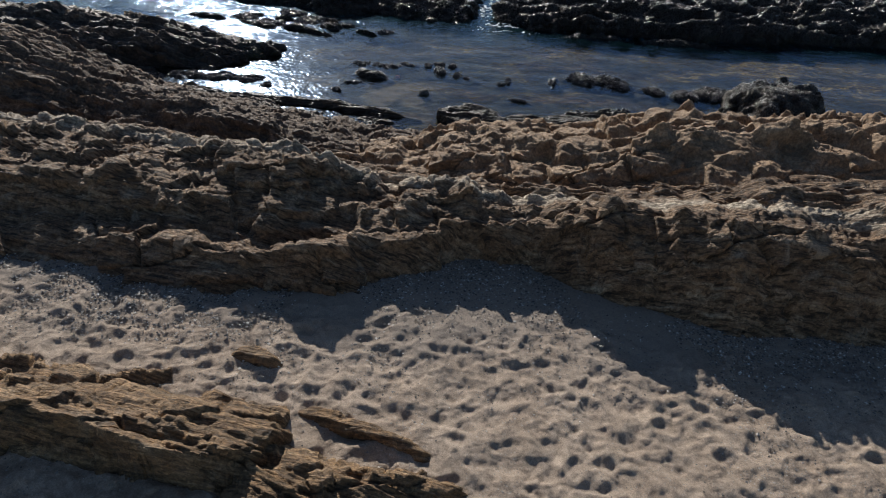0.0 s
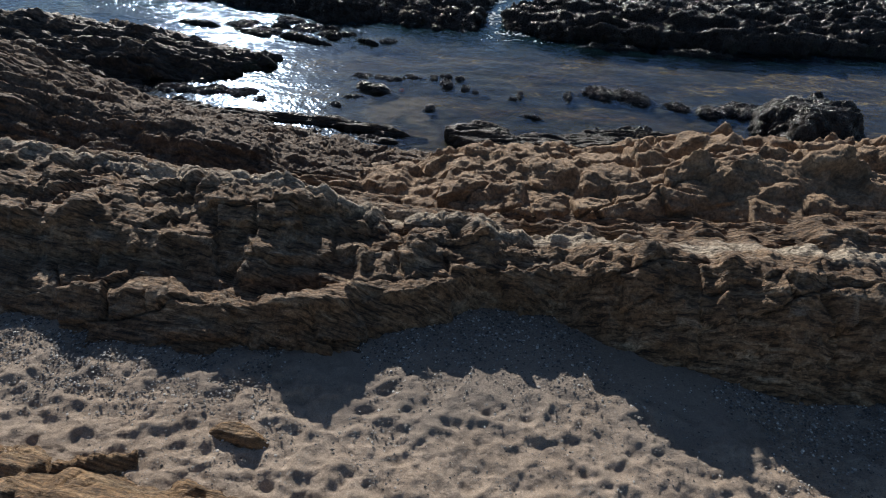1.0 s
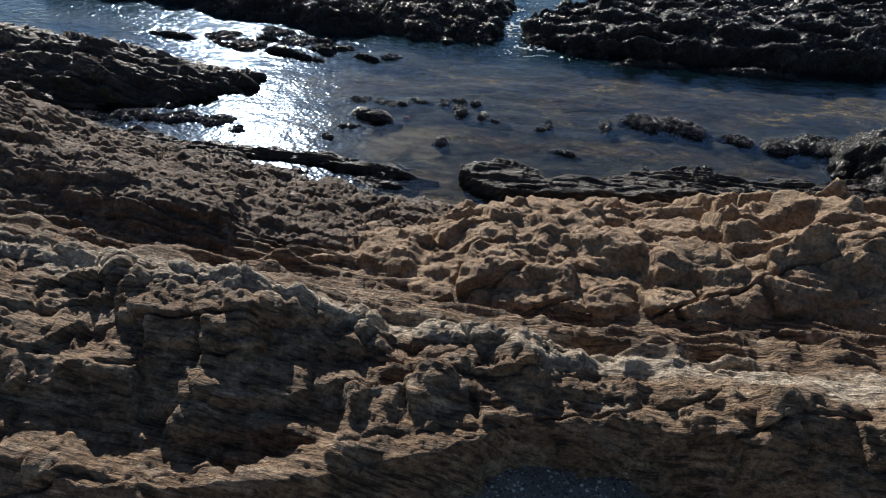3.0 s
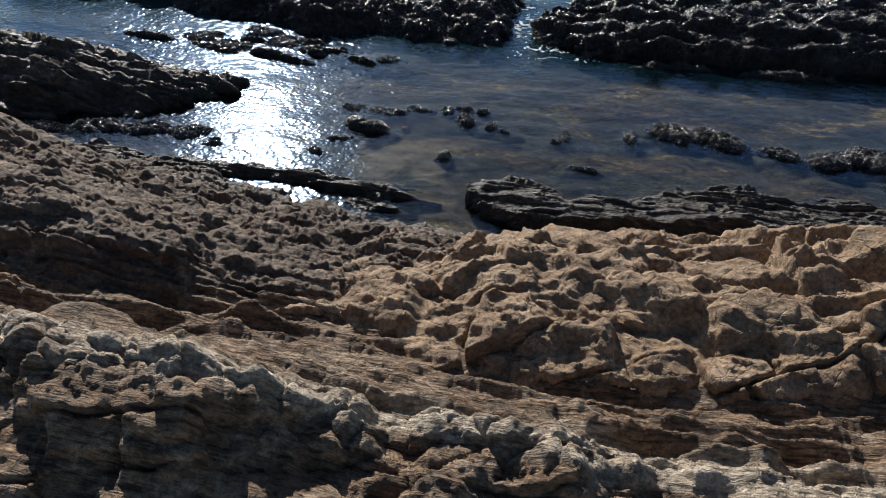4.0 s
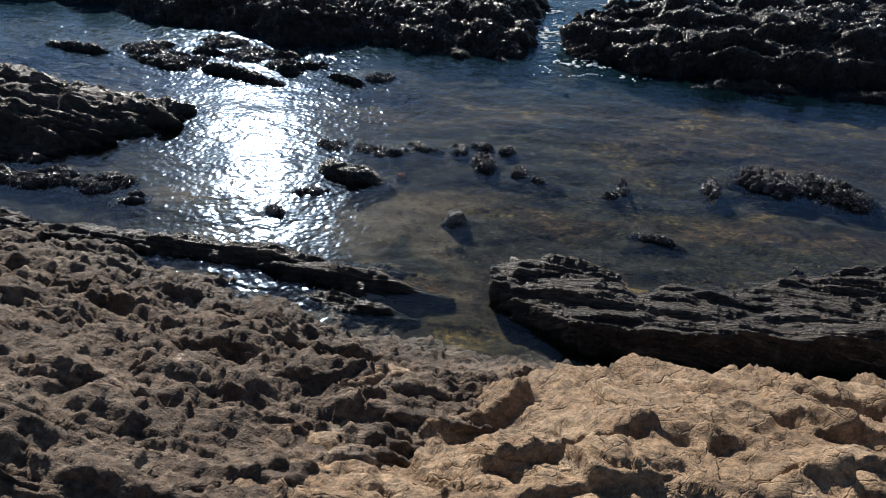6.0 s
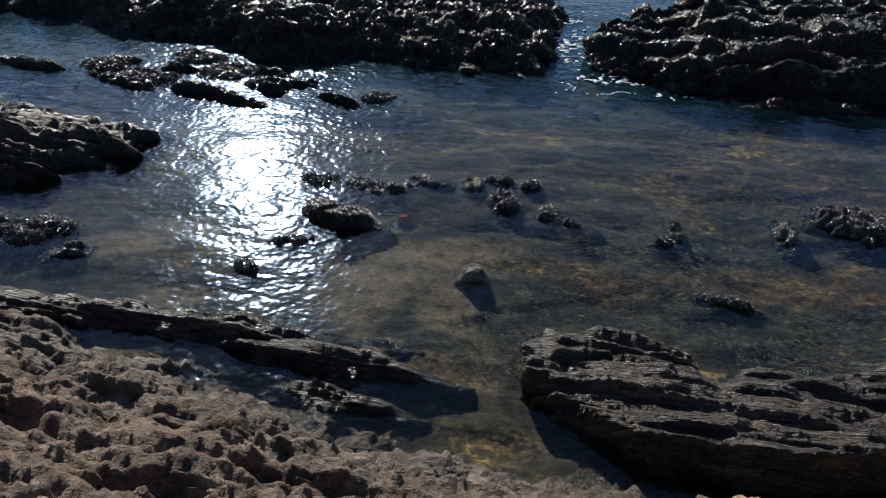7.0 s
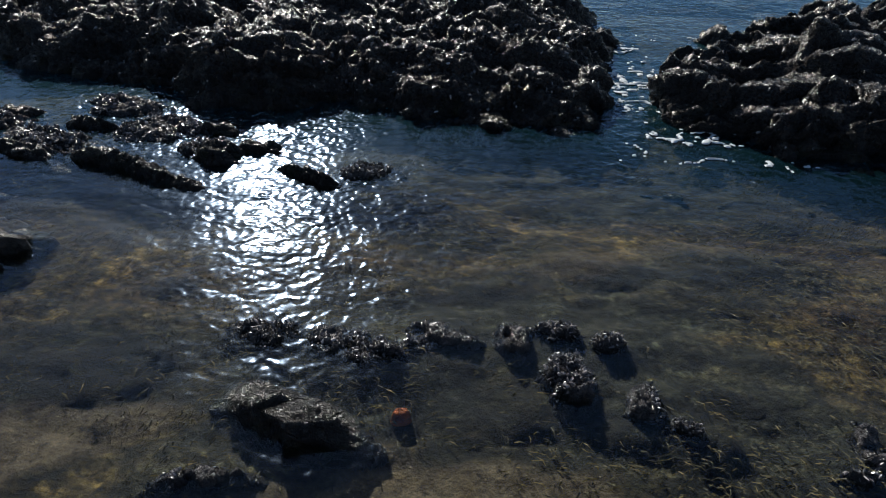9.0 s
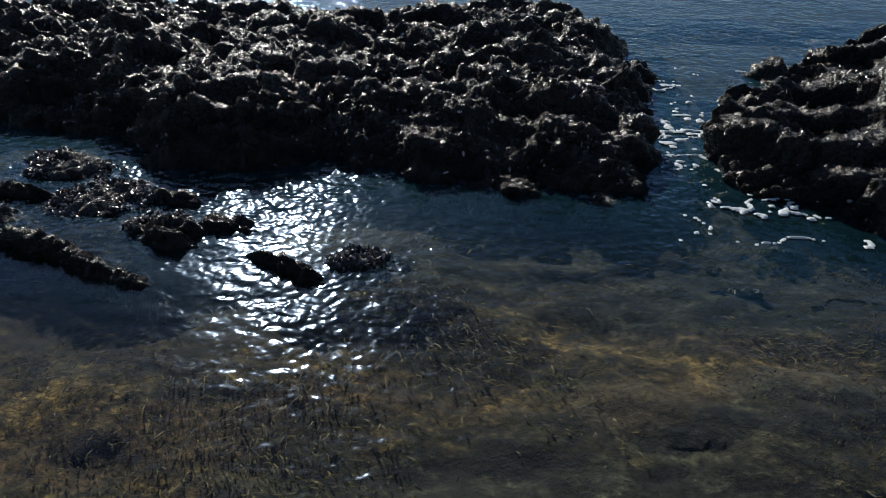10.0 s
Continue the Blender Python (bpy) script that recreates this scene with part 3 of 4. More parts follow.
# ---- ground, seabed, water ----
def build_sand():
    X, Y = np.meshgrid(spaced(-900, -5.2, 6.4, 900, 0.022), spaced(-900, 2.4, 7.0, 10.4, 0.022))
    Z = 0.87 - 0.05 * np.clip(X, -12, 8) + 0.02 * fbm(X * 0.6, Y * 0.6, 0 * X, 3, 5)
    # trodden: dents from feet with soft rims, thinning out towards the rocks
    near = smooth(-6.6, -5.6, X) * smooth(7.6, 6.6, X) * smooth(1.9, 2.6, Y)
    trod = smooth(6.1, 5.4, Y + 0.4 * fbm(X, Y, 0 * X, 2, 8)) * near
    wx, wy = X + 0.12 * fbm(X * 3, Y * 3, 0 * X, 3, 11), Y + 0.12 * fbm(X * 3, Y * 3, 0 * X + 5, 2, 12)
    for size, deep, seed, even in ((0.26, 0.031, 21, 0.5), (0.42, 0.026, 22, 0.2), (0.17, 0.013, 23, 0.2)):
        first, second, who, ox, oy = cells(wx / size, wy / (size * 0.85), seed, 0.8)
        dent = np.exp(-((first / 0.38) ** 2)) - 0.45 * np.exp(-(((first - 0.58) / 0.2) ** 2))
        Z = Z - trod * deep * dent * np.clip(who * 1.3 - 0.25 + even, 0, 1)
    Z = Z + trod * 0.03 * fbm(X * 3.6, Y * 4.6, 0 * X, 3, 35) + near * (0.35 + 0.65 * trod) * (0.02 * fbm(X * 7, Y * 9, 0 * X, 3, 31, 0.6) + 0.014 * fbm(X * 20, Y * 24, 0 * X, 2, 33))
    Z = Z - 1.6 * smooth(6.9, 9.8, Y)
    return tagged(new("ground", grid_mesh("ground", X, Y, Z, None, M_SAND)), "trodden pale beach sand with grey grit by the rocks", "sand", kind="structure")


# shell-crusted rocks awash: middle, length, width, height, turn, number of shells
CLUMPS = [
    (-1.95, 14.5, 0.5, 0.28, 0.005, 5, 110), (-1.5, 14.46, 0.55, 0.32, 0.005, 0, 140), (-1.2, 14.44, 0.32, 0.2, 0.01, 10, 60), (-0.95, 14.58, 0.42, 0.26, 0.03, -10, 120),
    (-0.54, 14.6, 0.2, 0.3, 0.03, 10, 60), (-0.22, 14.3, 0.3, 0.42, 0.08, 15, 160), (-0.3, 14.66, 0.34, 0.18, 0.03, -10, 70), (0.0, 14.58, 0.22, 0.16, 0.03, 0, 40),
    (0.15, 14.13, 0.2, 0.26, 0.05, -10, 70), (0.35, 14.0, 0.2, 0.12, 0.02, -20, 30), (1.25, 13.97, 0.18, 0.4, 0.01, 0, 70), (1.08, 13.77, 0.2, 0.1, 0.02, 10, 30),
    (2.13, 14.05, 0.24, 0.55, 0.05, 0, 120), (2.78, 14.22, 0.65, 0.58, 0.09, -15, 320), (3.4, 14.05, 0.8, 0.46, 0.1, -25, 330), (4.2, 13.75, 0.55, 0.28, 0.06, -30, 140), (4.8, 13.6, 0.5, 0.5, 0.09, -20, 200), (5.4, 13.7, 0.8, 0.5, 0.12, -10, 260),
    (1.4, 13.03, 0.5, 0.1, 0.03, -15, 50), (2.6, 12.63, 0.14, 0.1, 0.04, 0, 16), (3.42, 12.72, 0.36, 0.14, 0.06, -5, 40), (-2.26, 13.13, 0.3, 0.15, 0.015, -25, 40), (-2.0, 13.48, 0.55, 0.12, 0.02, 10, 60),
    (-6.3, 13.3, 0.8, 0.35, 0.05, 5, 160), (-5.5, 13.45, 0.9, 0.4, 0.06, 0, 220), (-4.8, 13.45, 0.8, 0.4, 0.06, 5, 220), (-4.15, 13.45, 0.7, 0.4, 0.05, 10, 200), (-3.7, 13.2, 0.4, 0.25, 0.03, 20, 90),
    (-4.6, 16.75, 1.1, 0.5, 0.04, -15, 260), (-3.7, 17.05, 0.9, 0.5, 0.05, 5, 280), (-5.3, 17.1, 0.9, 0.4, 0.04, -10, 180), (-4.3, 17.5, 1.0, 0.5, 0.04, 0, 260), (-3.2, 16.75, 0.5, 0.3, 0.04, 0, 120), (-1.75, 16.45, 0.5, 0.25, 0.02, 10, 90),
]


def bed_level(X, Y):
    Z = -0.1 - 0.015 * np.clip(Y - 11.5, 0, 4.5) - 0.14 * smooth(15, 16.5, Y) - 1.2 * smooth(20, 26, Y) - 0.05 * np.clip(Y - 26, 0, 200)
    for x, y, l, w, h, a, number in CLUMPS:
        Z = np.maximum(Z, -0.06 - 0.07 * ((X - x) / (0.5 * l + 0.2)) ** 2 - 0.07 * ((Y - y) / (0.5 * w + 0.2)) ** 2)
    return Z


# what lies on the bed: 0 sand, 1 ochre stone, 2 dark weed; middle, half length, half width, turn, amount
SEABED_COVER = [
    (0, -3.2, 13.5, 0.9, 0.22, 25, 0.8), (0, -1.2, 13.1, 0.55, 0.4, 60, 0.9), (0, -0.9, 13.6, 0.7, 0.3, 10, 0.8),
    (1, 1.1, 13.3, 1.4, 0.16, -14, 0.9), (1, -0.1, 12.4, 0.3, 0.7, 0, 0.25), (1, 3.4, 13.1, 1.6, 0.25, -8, 0.6),
    (2, -1.4, 14.55, 0.9, 0.25, 5, 0.9), (2, -0.2, 14.6, 0.8, 0.5, 0, 0.9), (2, 0.6, 15.2, 0.9, 0.4, 15, 0.85), (2, 0.6, 14.3, 0.7, 0.4, -10, 0.9),
    (2, -1.45, 13.6, 0.55, 0.25, -20, 0.8), (2, -0.35, 13.1, 0.4, 0.3, 0, 0.7), (2, 3.2, 14.1, 1.2, 0.4, -12, 0.9), (2, 2.0, 12.75, 1.6, 0.2, -4, 0.85),
    (2, -2.4, 12.85, 1.3, 0.28, -8, 0.85), (2, 1.7, 13.75, 0.6, 0.25, 0, 0.8), (2, -4.6, 13.2, 1.4, 0.4, 0, 0.8),
    (0, -2.7, 12.75, 0.5, 0.2, 10, 0.8), (0, -0.55, 13.0, 0.25, 0.5, 10, 0.85), (0, -0.3, 12.3, 0.22, 0.4, -10, 0.7), (0, 0.3, 15.5, 0.8, 0.12, 10, 0.5), (0, 2.2, 15.6, 1.3, 0.14, -6, 0.5),
    (1, 2.6, 13.05, 1.5, 0.12, -14, 0.95), (1, -0.6, 12.1, 0.5, 0.12, -10, 0.7), (1, 2.4, 14.9, 1.4, 0.18, -8, 0.6), (1, -2.0, 15.2, 1.2, 0.2, 8, 0.5), (1, 0.9, 15.9, 1.5, 0.15, -5, 0.5),
    (2, -0.75, 12.75, 0.22, 0.14, -10, 0.9), (2, -0.2, 12.75, 0.2, 0.13, -5, 0.9), (2, -0.7, 12.45, 0.2, 0.12, -10, 0.9), (2, 0.25, 12.95, 0.4, 0.14, -12, 0.9),
]


def build_seabed():
    X, Y = np.meshgrid(spaced(-900, -7, 8, 900, 0.04), spaced(9.0, 10.6, 18.5, 2500, 0.04))
    Z = bed_level(X, Y) + 0.06 * fbm(X * 0.8 + 0.2 * Y, Y * 1.6, 0 * X, 5, 61)
    X, Y, Z, _ = roughened(X, Y, Z, layers=0.012, layer_size=0.15, blocks=0.03, block_size=0.8, lumps=0.035, lump_size=0.3, pits=0.0, chips=0.2, chip_size=0.34, seed=60)
    near = smooth(-8.5, -7.0, X) * smooth(9.5, 8.0, X) * smooth(20, 18.5, Y) * smooth(10.0, 10.6, Y)
    Z = np.minimum(bed_level(X, Y) + (Z - bed_level(X, Y)) * near, -0.035)
    me = grid_mesh("seabed", X, Y, Z, None, M_BED)
    cover = np.zeros((*X.shape, 4), np.float32)
    wx, wy = X + 0.45 * fbm(X * 1.3, Y * 1.3, 0 * X, 4, 65), Y + 0.35 * fbm(X * 1.3, Y * 1.3, 0 * X + 4, 4, 66)
    for channel, x, y, long, wide, turn, much in SEABED_COVER:
        c, s = math.cos(radians(turn)), math.sin(radians(turn))
        u, v = (c * (wx - x) + s * (wy - y)) / long, (c * (wy - y) - s * (wx - x)) / wide
        cover[..., channel] = np.maximum(cover[..., channel], much * smooth(1.15, 0.75, np.hypot(u, v)))
    cover[..., 2] = np.maximum(cover[..., 2], 0.95 * smooth(15.8, 16.6, Y + 0.5 * fbm(X, Y, 0 * X, 3, 67)))
    for x, y, l, w, h, a, number in CLUMPS:
        cover[..., 2] = np.maximum(cover[..., 2], 0.9 * smooth(1.3, 0.7, np.hypot((wx - x) / (0.5 * l + 0.25), (wy - y) / (0.5 * w + 0.25))))
    cover[..., 3] = 1
    me.attributes.new("cover", "FLOAT_COLOR", "POINT").data.foreach_set("color", cover.ravel())
    return tagged(new("seabed", me), "shallow seabed of rock, sand and brown weed", "seabed", kind="structure")


def build_water():
    X, Y = np.meshgrid(spaced(-900, -8, 9, 900, 0.09), spaced(9.6, 10.6, 22, 2500, 0.09))
    Z = 0.008 * fbm(X * 0.9 + 0.3 * Y, Y * 1.8, 0 * X, 3, 71)
    sea = smooth(19, 24, Y)
    Z = Z + sea * 0.06 * fbm(X * 0.25, Y * 0.6, 0 * X, 3, 72)
    ob = new("water", grid_mesh("water", X, Y, Z, None, M_WATER))
    ob.visible_shadow = False
    return tagged(ob, "clear rippled sea water glittering in the sun", "water", kind="structure")


build_sand()
build_seabed()
build_water()


# ---- the shore rocks ----
XA = [-8, -4.5, -3.3, -2.7, -2.2, -1.2, -0.9, -0.5, 0.2, 0.65, 1.3, 2.4, 3.5, 5, 8]
FOOT = [6.1, 5.95, 5.82, 5.8, 5.78, 5.82, 5.88, 5.95, 6.4, 6.7, 6.71, 6.25, 5.96, 5.96, 6.0]


def ledge_height(X, Y):
    sand = [sand_level(x, 0) for x in XA]
    tracks = [
        ([y - 0.3 for y in FOOT], [z - 0.3 for z in sand]),
        (FOOT, sand),
        ([6.35, 6.2, 6.1, 6.15, 6.05, 6.05, 6.1, 6.3, 6.55, 6.75, 6.85, 6.5, 6.2, 6.2, 6.3], [1.28, 1.28, 1.3, 1.28, 1.38, 1.46, 1.48, 1.28, 1.34, 1.48, 1.32, 1.4, 1.4, 1.4, 1.5]),
        ([6.7, 6.55, 6.5, 6.5, 6.42, 6.42, 6.5, 6.7, 6.85, 6.9, 7.0, 6.62, 6.32, 6.3, 6.45], [1.34, 1.3, 1.3, 1.26, 1.24, 1.22, 1.22, 1.24, 1.32, 1.46, 1.36, 1.5, 1.52, 1.52, 1.6]),
        ([7.0, 6.9, 6.8, 6.82, 6.78, 6.75, 6.85, 7.05, 7.1, 7.05, 7.15, 6.8, 6.5, 6.45, 6.6], [1.7, 1.68, 1.64, 1.54, 1.52, 1.48, 1.4, 1.34, 1.42, 1.54, 1.44, 1.68, 1.7, 1.7, 1.75]),
        ([8.2, 8.1, 7.95, 7.85, 7.7, 7.5, 7.5, 7.6, 7.5, 7.42, 7.55, 7.5, 7.4, 7.4, 7.5], [1.72, 1.72, 1.72, 1.72, 1.74, 1.76, 1.62, 1.4, 1.44, 1.54, 1.42, 1.47, 1.6, 1.7, 1.75]),
        ([9, 8.8, 8.6, 8.5, 8.45, 8.4, 8.38, 8.35, 8.0, 8.05, 8.1, 8.0, 8.0, 8.1, 8.2], [1.25, 1.2, 1.15, 1.12, 1.1, 1.05, 1.04, 1.04, 1.1, 1.1, 1.07, 1.2, 1.3, 1.4, 1.4]),
        ([10] * 6 + [9.5] * 9, [0.5] * 6 + [0.6] * 9),
    ]
    Z = lofted(X, Y, XA, tracks, warp=0.05, seed=101)
    stands = smooth(0.1, 0.4, Z - (0.87 - 0.05 * X)) * smooth(8.3, 7.6, Y)
    Z = Z + stands * (0.18 * fbm(X * 1.9, Y * 1.2, 0 * X, 3, 108) + 0.06 * fbm(X * 5, Y * 3, 0 * X, 3, 109))
    # knobs along the pale crest
    crest = smooth(0.5, 0.1, np.abs(Y + 0.12 * X - 7.45 + 0.15 * fbm(X * 2, Y * 2, 0 * X, 3, 105))) * smooth(2.2, 0.6, X)
    first, second, who, _, _ = cells(X / 0.26 + 0.3 * fbm(X * 4, Y * 4, 0 * X, 2, 106), Y / 0.2, 107)
    return Z + crest * (0.11 * (0.4 - first) * (0.4 + who) - 0.03 * (1 - smooth(0, 0.1, second - first)))


XB = [-1.75, -1.4, -0.5, 0.5, 1.5, 2.6, 3.6, 5, 8]


def tan_height(X, Y):
    fall = 2.4 * smooth(7.9, 9.4, X + 0.3 * fbm(X, Y, 0 * X, 3, 18))
    tracks = [
        ([8.7, 8.55, 8.3, 8.1, 7.95, 7.9, 7.9, 7.9, 8.0], [0.2, 0.6, 0.7, 0.8, 0.85, 0.95, 1.1, 1.2, 1.2]),
        ([9.0, 8.8, 8.6, 8.4, 8.25, 8.2, 8.2, 8.2, 8.3], [0.5, 0.9, 0.97, 1.05, 1.15, 1.35, 1.45, 1.5, 1.5]),
        ([9.3, 9.2, 9.1, 9.0, 8.95, 8.8, 8.8, 8.9, 9.0], [0.5, 0.88, 0.98, 1.16, 1.3, 1.55, 1.75, 1.75, 1.7]),
        ([9.6, 9.6, 9.7, 9.65, 9.5, 9.4, 9.4, 9.5, 9.6], [0.5, 0.87, 0.9, 1.24, 1.3, 1.4, 1.6, 1.65, 1.6]),
        ([10.0, 10.1, 10.15, 10.15, 10.2, 10.2, 10.3, 10.3, 10.4], [0.4, 0.62, 0.6, 0.97, 1.05, 1.0, 1.15, 1.2, 1.2]),
        ([10.6, 10.7, 10.8, 10.85, 10.9, 10.9, 10.9, 10.9, 11.0], [0.2, 0.35, 0.35, 0.4, 0.5, 0.5, 0.6, 0.6, 0.6]),
        ([11.2, 11.2, 11.3, 11.3, 11.3, 11.3, 11.3, 11.3, 11.4], [-0.2] * 9),
    ]
    Z = lofted(X, Y, XB, tracks, warp=0.06, seed=131) - fall - 0.09
    # stepped ledges, steep to the land, and bolder blocks where the outcrop stands higher
    Z = Z + 0.2 * ledges(X, Y, 0.62, 134) * smooth(0.6, 2.0, X + 0.4 * fbm(X, Y, 0 * X, 2, 136)) * smooth(8.1, 8.5, Y) * smooth(11.0, 10.2, Y)
    return Z + 0.2 * smooth(0.8, 2.6, X) * smooth(8.1, 8.6, Y) * smooth(11.0, 10.0, Y) * (crags(X / 0.9 + 0.2 * fbm(X * 2, Y * 2, 0 * X, 2, 133), Y / 0.62, 132, 1.4, 0.5) - 0.15)


XC = [-8, -6.8, -5.5, -4.3, -3.2, -2.3, -1.6, -0.6, 0.8]


def left_height(X, Y):
    fall = 2.4 * smooth(-8.3, -9.4, X + 0.3 * fbm(X, Y, 0 * X, 3, 19))
    tracks = [
        ([8.8, 8.8, 8.7, 8.7, 8.7, 8.75, 8.95, 9.5, 9.8], [0.9, 0.8, 0.7, 0.6, 0.6, 0.5, 0.3, 0.1, 0.1]),
        ([9.1, 9.1, 9.0, 9.0, 8.95, 9.0, 9.2, 9.9, 10.2], [1.4, 1.3, 1.15, 1.05, 1.0, 0.88, 0.78, 0.45, 0.4]),
        ([9.8, 9.8, 9.8, 9.7, 9.45, 9.4, 9.5, 10.1, 10.4], [1.9, 1.75, 1.45, 1.36, 1.3, 1.1, 0.84, 0.52, 0.45]),
        ([10.5, 10.5, 10.5, 10.4, 10.2, 10.1, 10.1, 10.4, 10.6], [2.1, 1.85, 1.32, 1.12, 1.0, 0.75, 0.56, 0.48, 0.4]),
        ([11.4, 11.4, 11.4, 11.3, 11.1, 10.9, 10.8, 10.9, 10.9], [1.8, 1.45, 0.8, 0.5, 0.42, 0.38, 0.35, 0.33, 0.3]),
        ([12.9, 12.8, 12.75, 12.5, 12.3, 11.95, 11.65, 11.42, 11.3], [0.9, 0.5] + [0] * 7),
        ([13.6, 13.5, 13.2, 13.0, 12.8, 12.4, 12.1, 11.8, 11.7], [0.2, 0.0] + [-0.3] * 7),
    ]
    return lofted(X, Y, XC, tracks, warp=0.12, seed=151) + 0.08 * ledges(X, Y, 0.5, 152, 0.2, 0.8) - fall


XE = [-0.12, 0.12, 0.52, 0.95, 1.1, 1.45, 2.0, 2.6, 3.2, 4.2, 8]


def shelf_height(X, Y):
    front = [12.05, 11.8, 11.55, 11.43, 11.41, 11.39, 11.4, 11.42, 11.42, 11.45, 11.6]
    tracks = [
        ([y - 0.12 for y in front], [-0.3] * 11),
        (front, [-0.15] + [0.0] * 10),
        ([y + 0.05 for y in front], [0.1, 0.16, 0.24, 0.28, 0.3, 0.31, 0.32, 0.32, 0.32, 0.32, 0.32]),
        ([12.25, 12.2, 12.0, 11.9, 11.85, 11.85, 11.85, 11.9, 11.95, 12.0, 12.2], [0.1, 0.12, 0.13, 0.14, 0.13, 0.14, 0.14, 0.14, 0.14, 0.14, 0.14]),
        ([12.42, 12.45, 12.48, 12.48, 12.2, 12.3, 12.3, 12.5, 12.68, 12.5, 12.9], [0.03, 0.07, 0.08, 0.07, 0.01, 0.03, 0.03, 0.04, 0.05, 0.04, 0.05]),
        ([12.6, 12.65, 12.65, 12.6, 12.4, 12.55, 12.6, 12.75, 12.9, 12.8, 13.2], [-0.25] * 11),
    ]
    Z = lofted(X, Y, XE, tracks, warp=0.06, seed=171) + 0.07 * ledges(X, Y, 0.23, 172, 0.14, 1.6, 3) + 0.045 * ledges(X, Y, 0.09, 174, 0.12, 1.1, 3)
    return Z + 0.07 * fbm(X * 1.4, Y * 3, 0 * X, 3, 176) - 0.8 * smooth(8.0, 9.2, X)


def water_floor(X, Y):
    return np.minimum(bed_level(X, Y) + 0.02, -0.05)


rock_thing("rock_ledge", "long layered brown rock ledge rising from the sand", (-9.2, 9.2, 5.4, 9.6), 0.0135, ledge_height, M_LEDGE, sand_level, pieces="block", ends=True, bed=(0.13, 0.9, 0.15), front_bed=(0.09, 0.3, 0.95), layers=0.05, layer_size=0.075, blocks=0.09, block_size=0.55, lumps=0.02, pits=0.0, chips=0.13, chip_size=0.26, chip_end=7.6, chip_tilt=2.0, chip_bulge=0.7, grit=0.012, seed=200, tilt=0.8, small=0.2)
rock_thing("rock_outcrop", "cracked tan blocky rock outcrop behind the layered ledge", (-1.75, 9.2, 7.9, 11.4), 0.014, tan_height, M_TAN, lambda X, Y: 0 * X, pieces="block", layers=0.01, layer_size=0.12, blocks=0.13, block_size=0.7, lumps=0.01, pits=0.0, chips=0.4, chip_size=0.38, chip_tilt=2.3, chip_bulge=0.75, grit=0.006, seed=220, tilt=1.0, small=0.25)
rock_thing("rock_outcrop", "rough brown rock outcrop sloping down to the water", (-9.2, 0.8, 8.6, 13.4), 0.0165, left_height, M_LEFT, lambda X, Y: 0 * X, pieces="block", layers=0.06, layer_size=0.075, blocks=0.06, block_size=0.7, lumps=0.05, lump_size=0.35, pits=0.0, chips=0.26, chip_size=0.26, chip_tilt=2.6, chip_bulge=0.9, grit=0.024, grit_size=0.1, seed=240, tilt=0.8, small=0.12)
rock_thing("rock_shelf", "low wet striated rock shelf at the water's edge", (-0.12, 9.2, 11.2, 13.2), 0.0125, shelf_height, M_SHELF, water_floor, pieces="slab", layers=0.036, layer_size=0.055, blocks=0.04, block_size=0.7, small=0.15, lumps=0.015, pits=0.0, chips=0.08, chip_size=0.16, chip_tilt=1.8, chip_bulge=0.6, grit=0.008, seed=260)

# ---- the headland and the reefs ----
XF = [-13, -9, -7, -6, -5.0, -4.3, -3.7]


def headland_height(X, Y):
    tracks = [
        ([13.0, 13.2, 13.35, 13.4, 13.65, 14.1, 14.85], [-0.3] * 7),
        ([13.3, 13.4, 13.5, 13.6, 13.85, 14.3, 15.0], [0.0] * 7),
        ([13.8, 13.9, 14.1, 14.15, 14.35, 14.6, 15.1], [0.5, 0.45, 0.42, 0.36, 0.28, 0.16, 0.05]),
        ([15.0, 15.0, 15.0, 14.95, 14.95, 15.0, 15.15], [0.85, 0.75, 0.6, 0.48, 0.34, 0.22, 0.1]),
        ([17.2, 16.8, 16.1, 15.8, 15.6, 15.55, 15.35], [0.0] * 7),
        ([17.6, 17.2, 16.5, 16.1, 15.9, 15.8, 15.6], [-0.3] * 7),
    ]
    return lofted(X, Y, XF, tracks, warp=0.12, seed=301) + 0.13 * ledges(X, Y, 0.4, 302, 0.3, 2.2, 3) - 0.9 * smooth(-3.95, -3.35, X)


XH = [-13, -8.1, -6.8, -5.5, -4.8, -4, -3.6, -2.9, -2.3, -1.7, -1.4, -0.6, -0.2, 0.25, 0.45, 0.7]


def reef_left_height(X, Y):
    front = [19.4, 19.2, 19.0, 18.3, 18.3, 17.96, 17.5, 17.5, 17.8, 17.7, 17.45, 17.45, 17.2, 17.45, 18.3, 18.6]
    top = [0.5, 0.5, 0.5, 0.5, 0.48, 0.5, 0.5, 0.48, 0.5, 0.45, 0.42, 0.45, 0.4, 0.35, 0.1, -0.3]
    tracks = [
        ([y - 0.25 for y in front], [-0.4] * 16),
        (front, [0.0] * 15 + [-0.4]),
        ([y + 0.4 for y in front], [0.8 * z for z in top]),
        ([y + 1.1 for y in front], top),
        ([20.6] * 9 + [21.4] * 4 + [20.6] * 3, [0.75 * z for z in top]),
        ([21.6] * 9 + [22.1] * 4 + [21.3] * 3, [0.0] * 14 + [-0.1, -0.4]),
        ([22.4] * 16, [-0.6] * 16),
    ]
    Z = lofted(X, Y, XH, tracks, warp=0.15, seed=321)
    return Z + 0.16 * fbm(X * 1.1, Y * 1.1, 0 * X, 4, 322) * smooth(-0.1, 0.2, Z) + 0.11 * ledges(X, Y, 0.6, 323, 0.1, 0.7, 3)


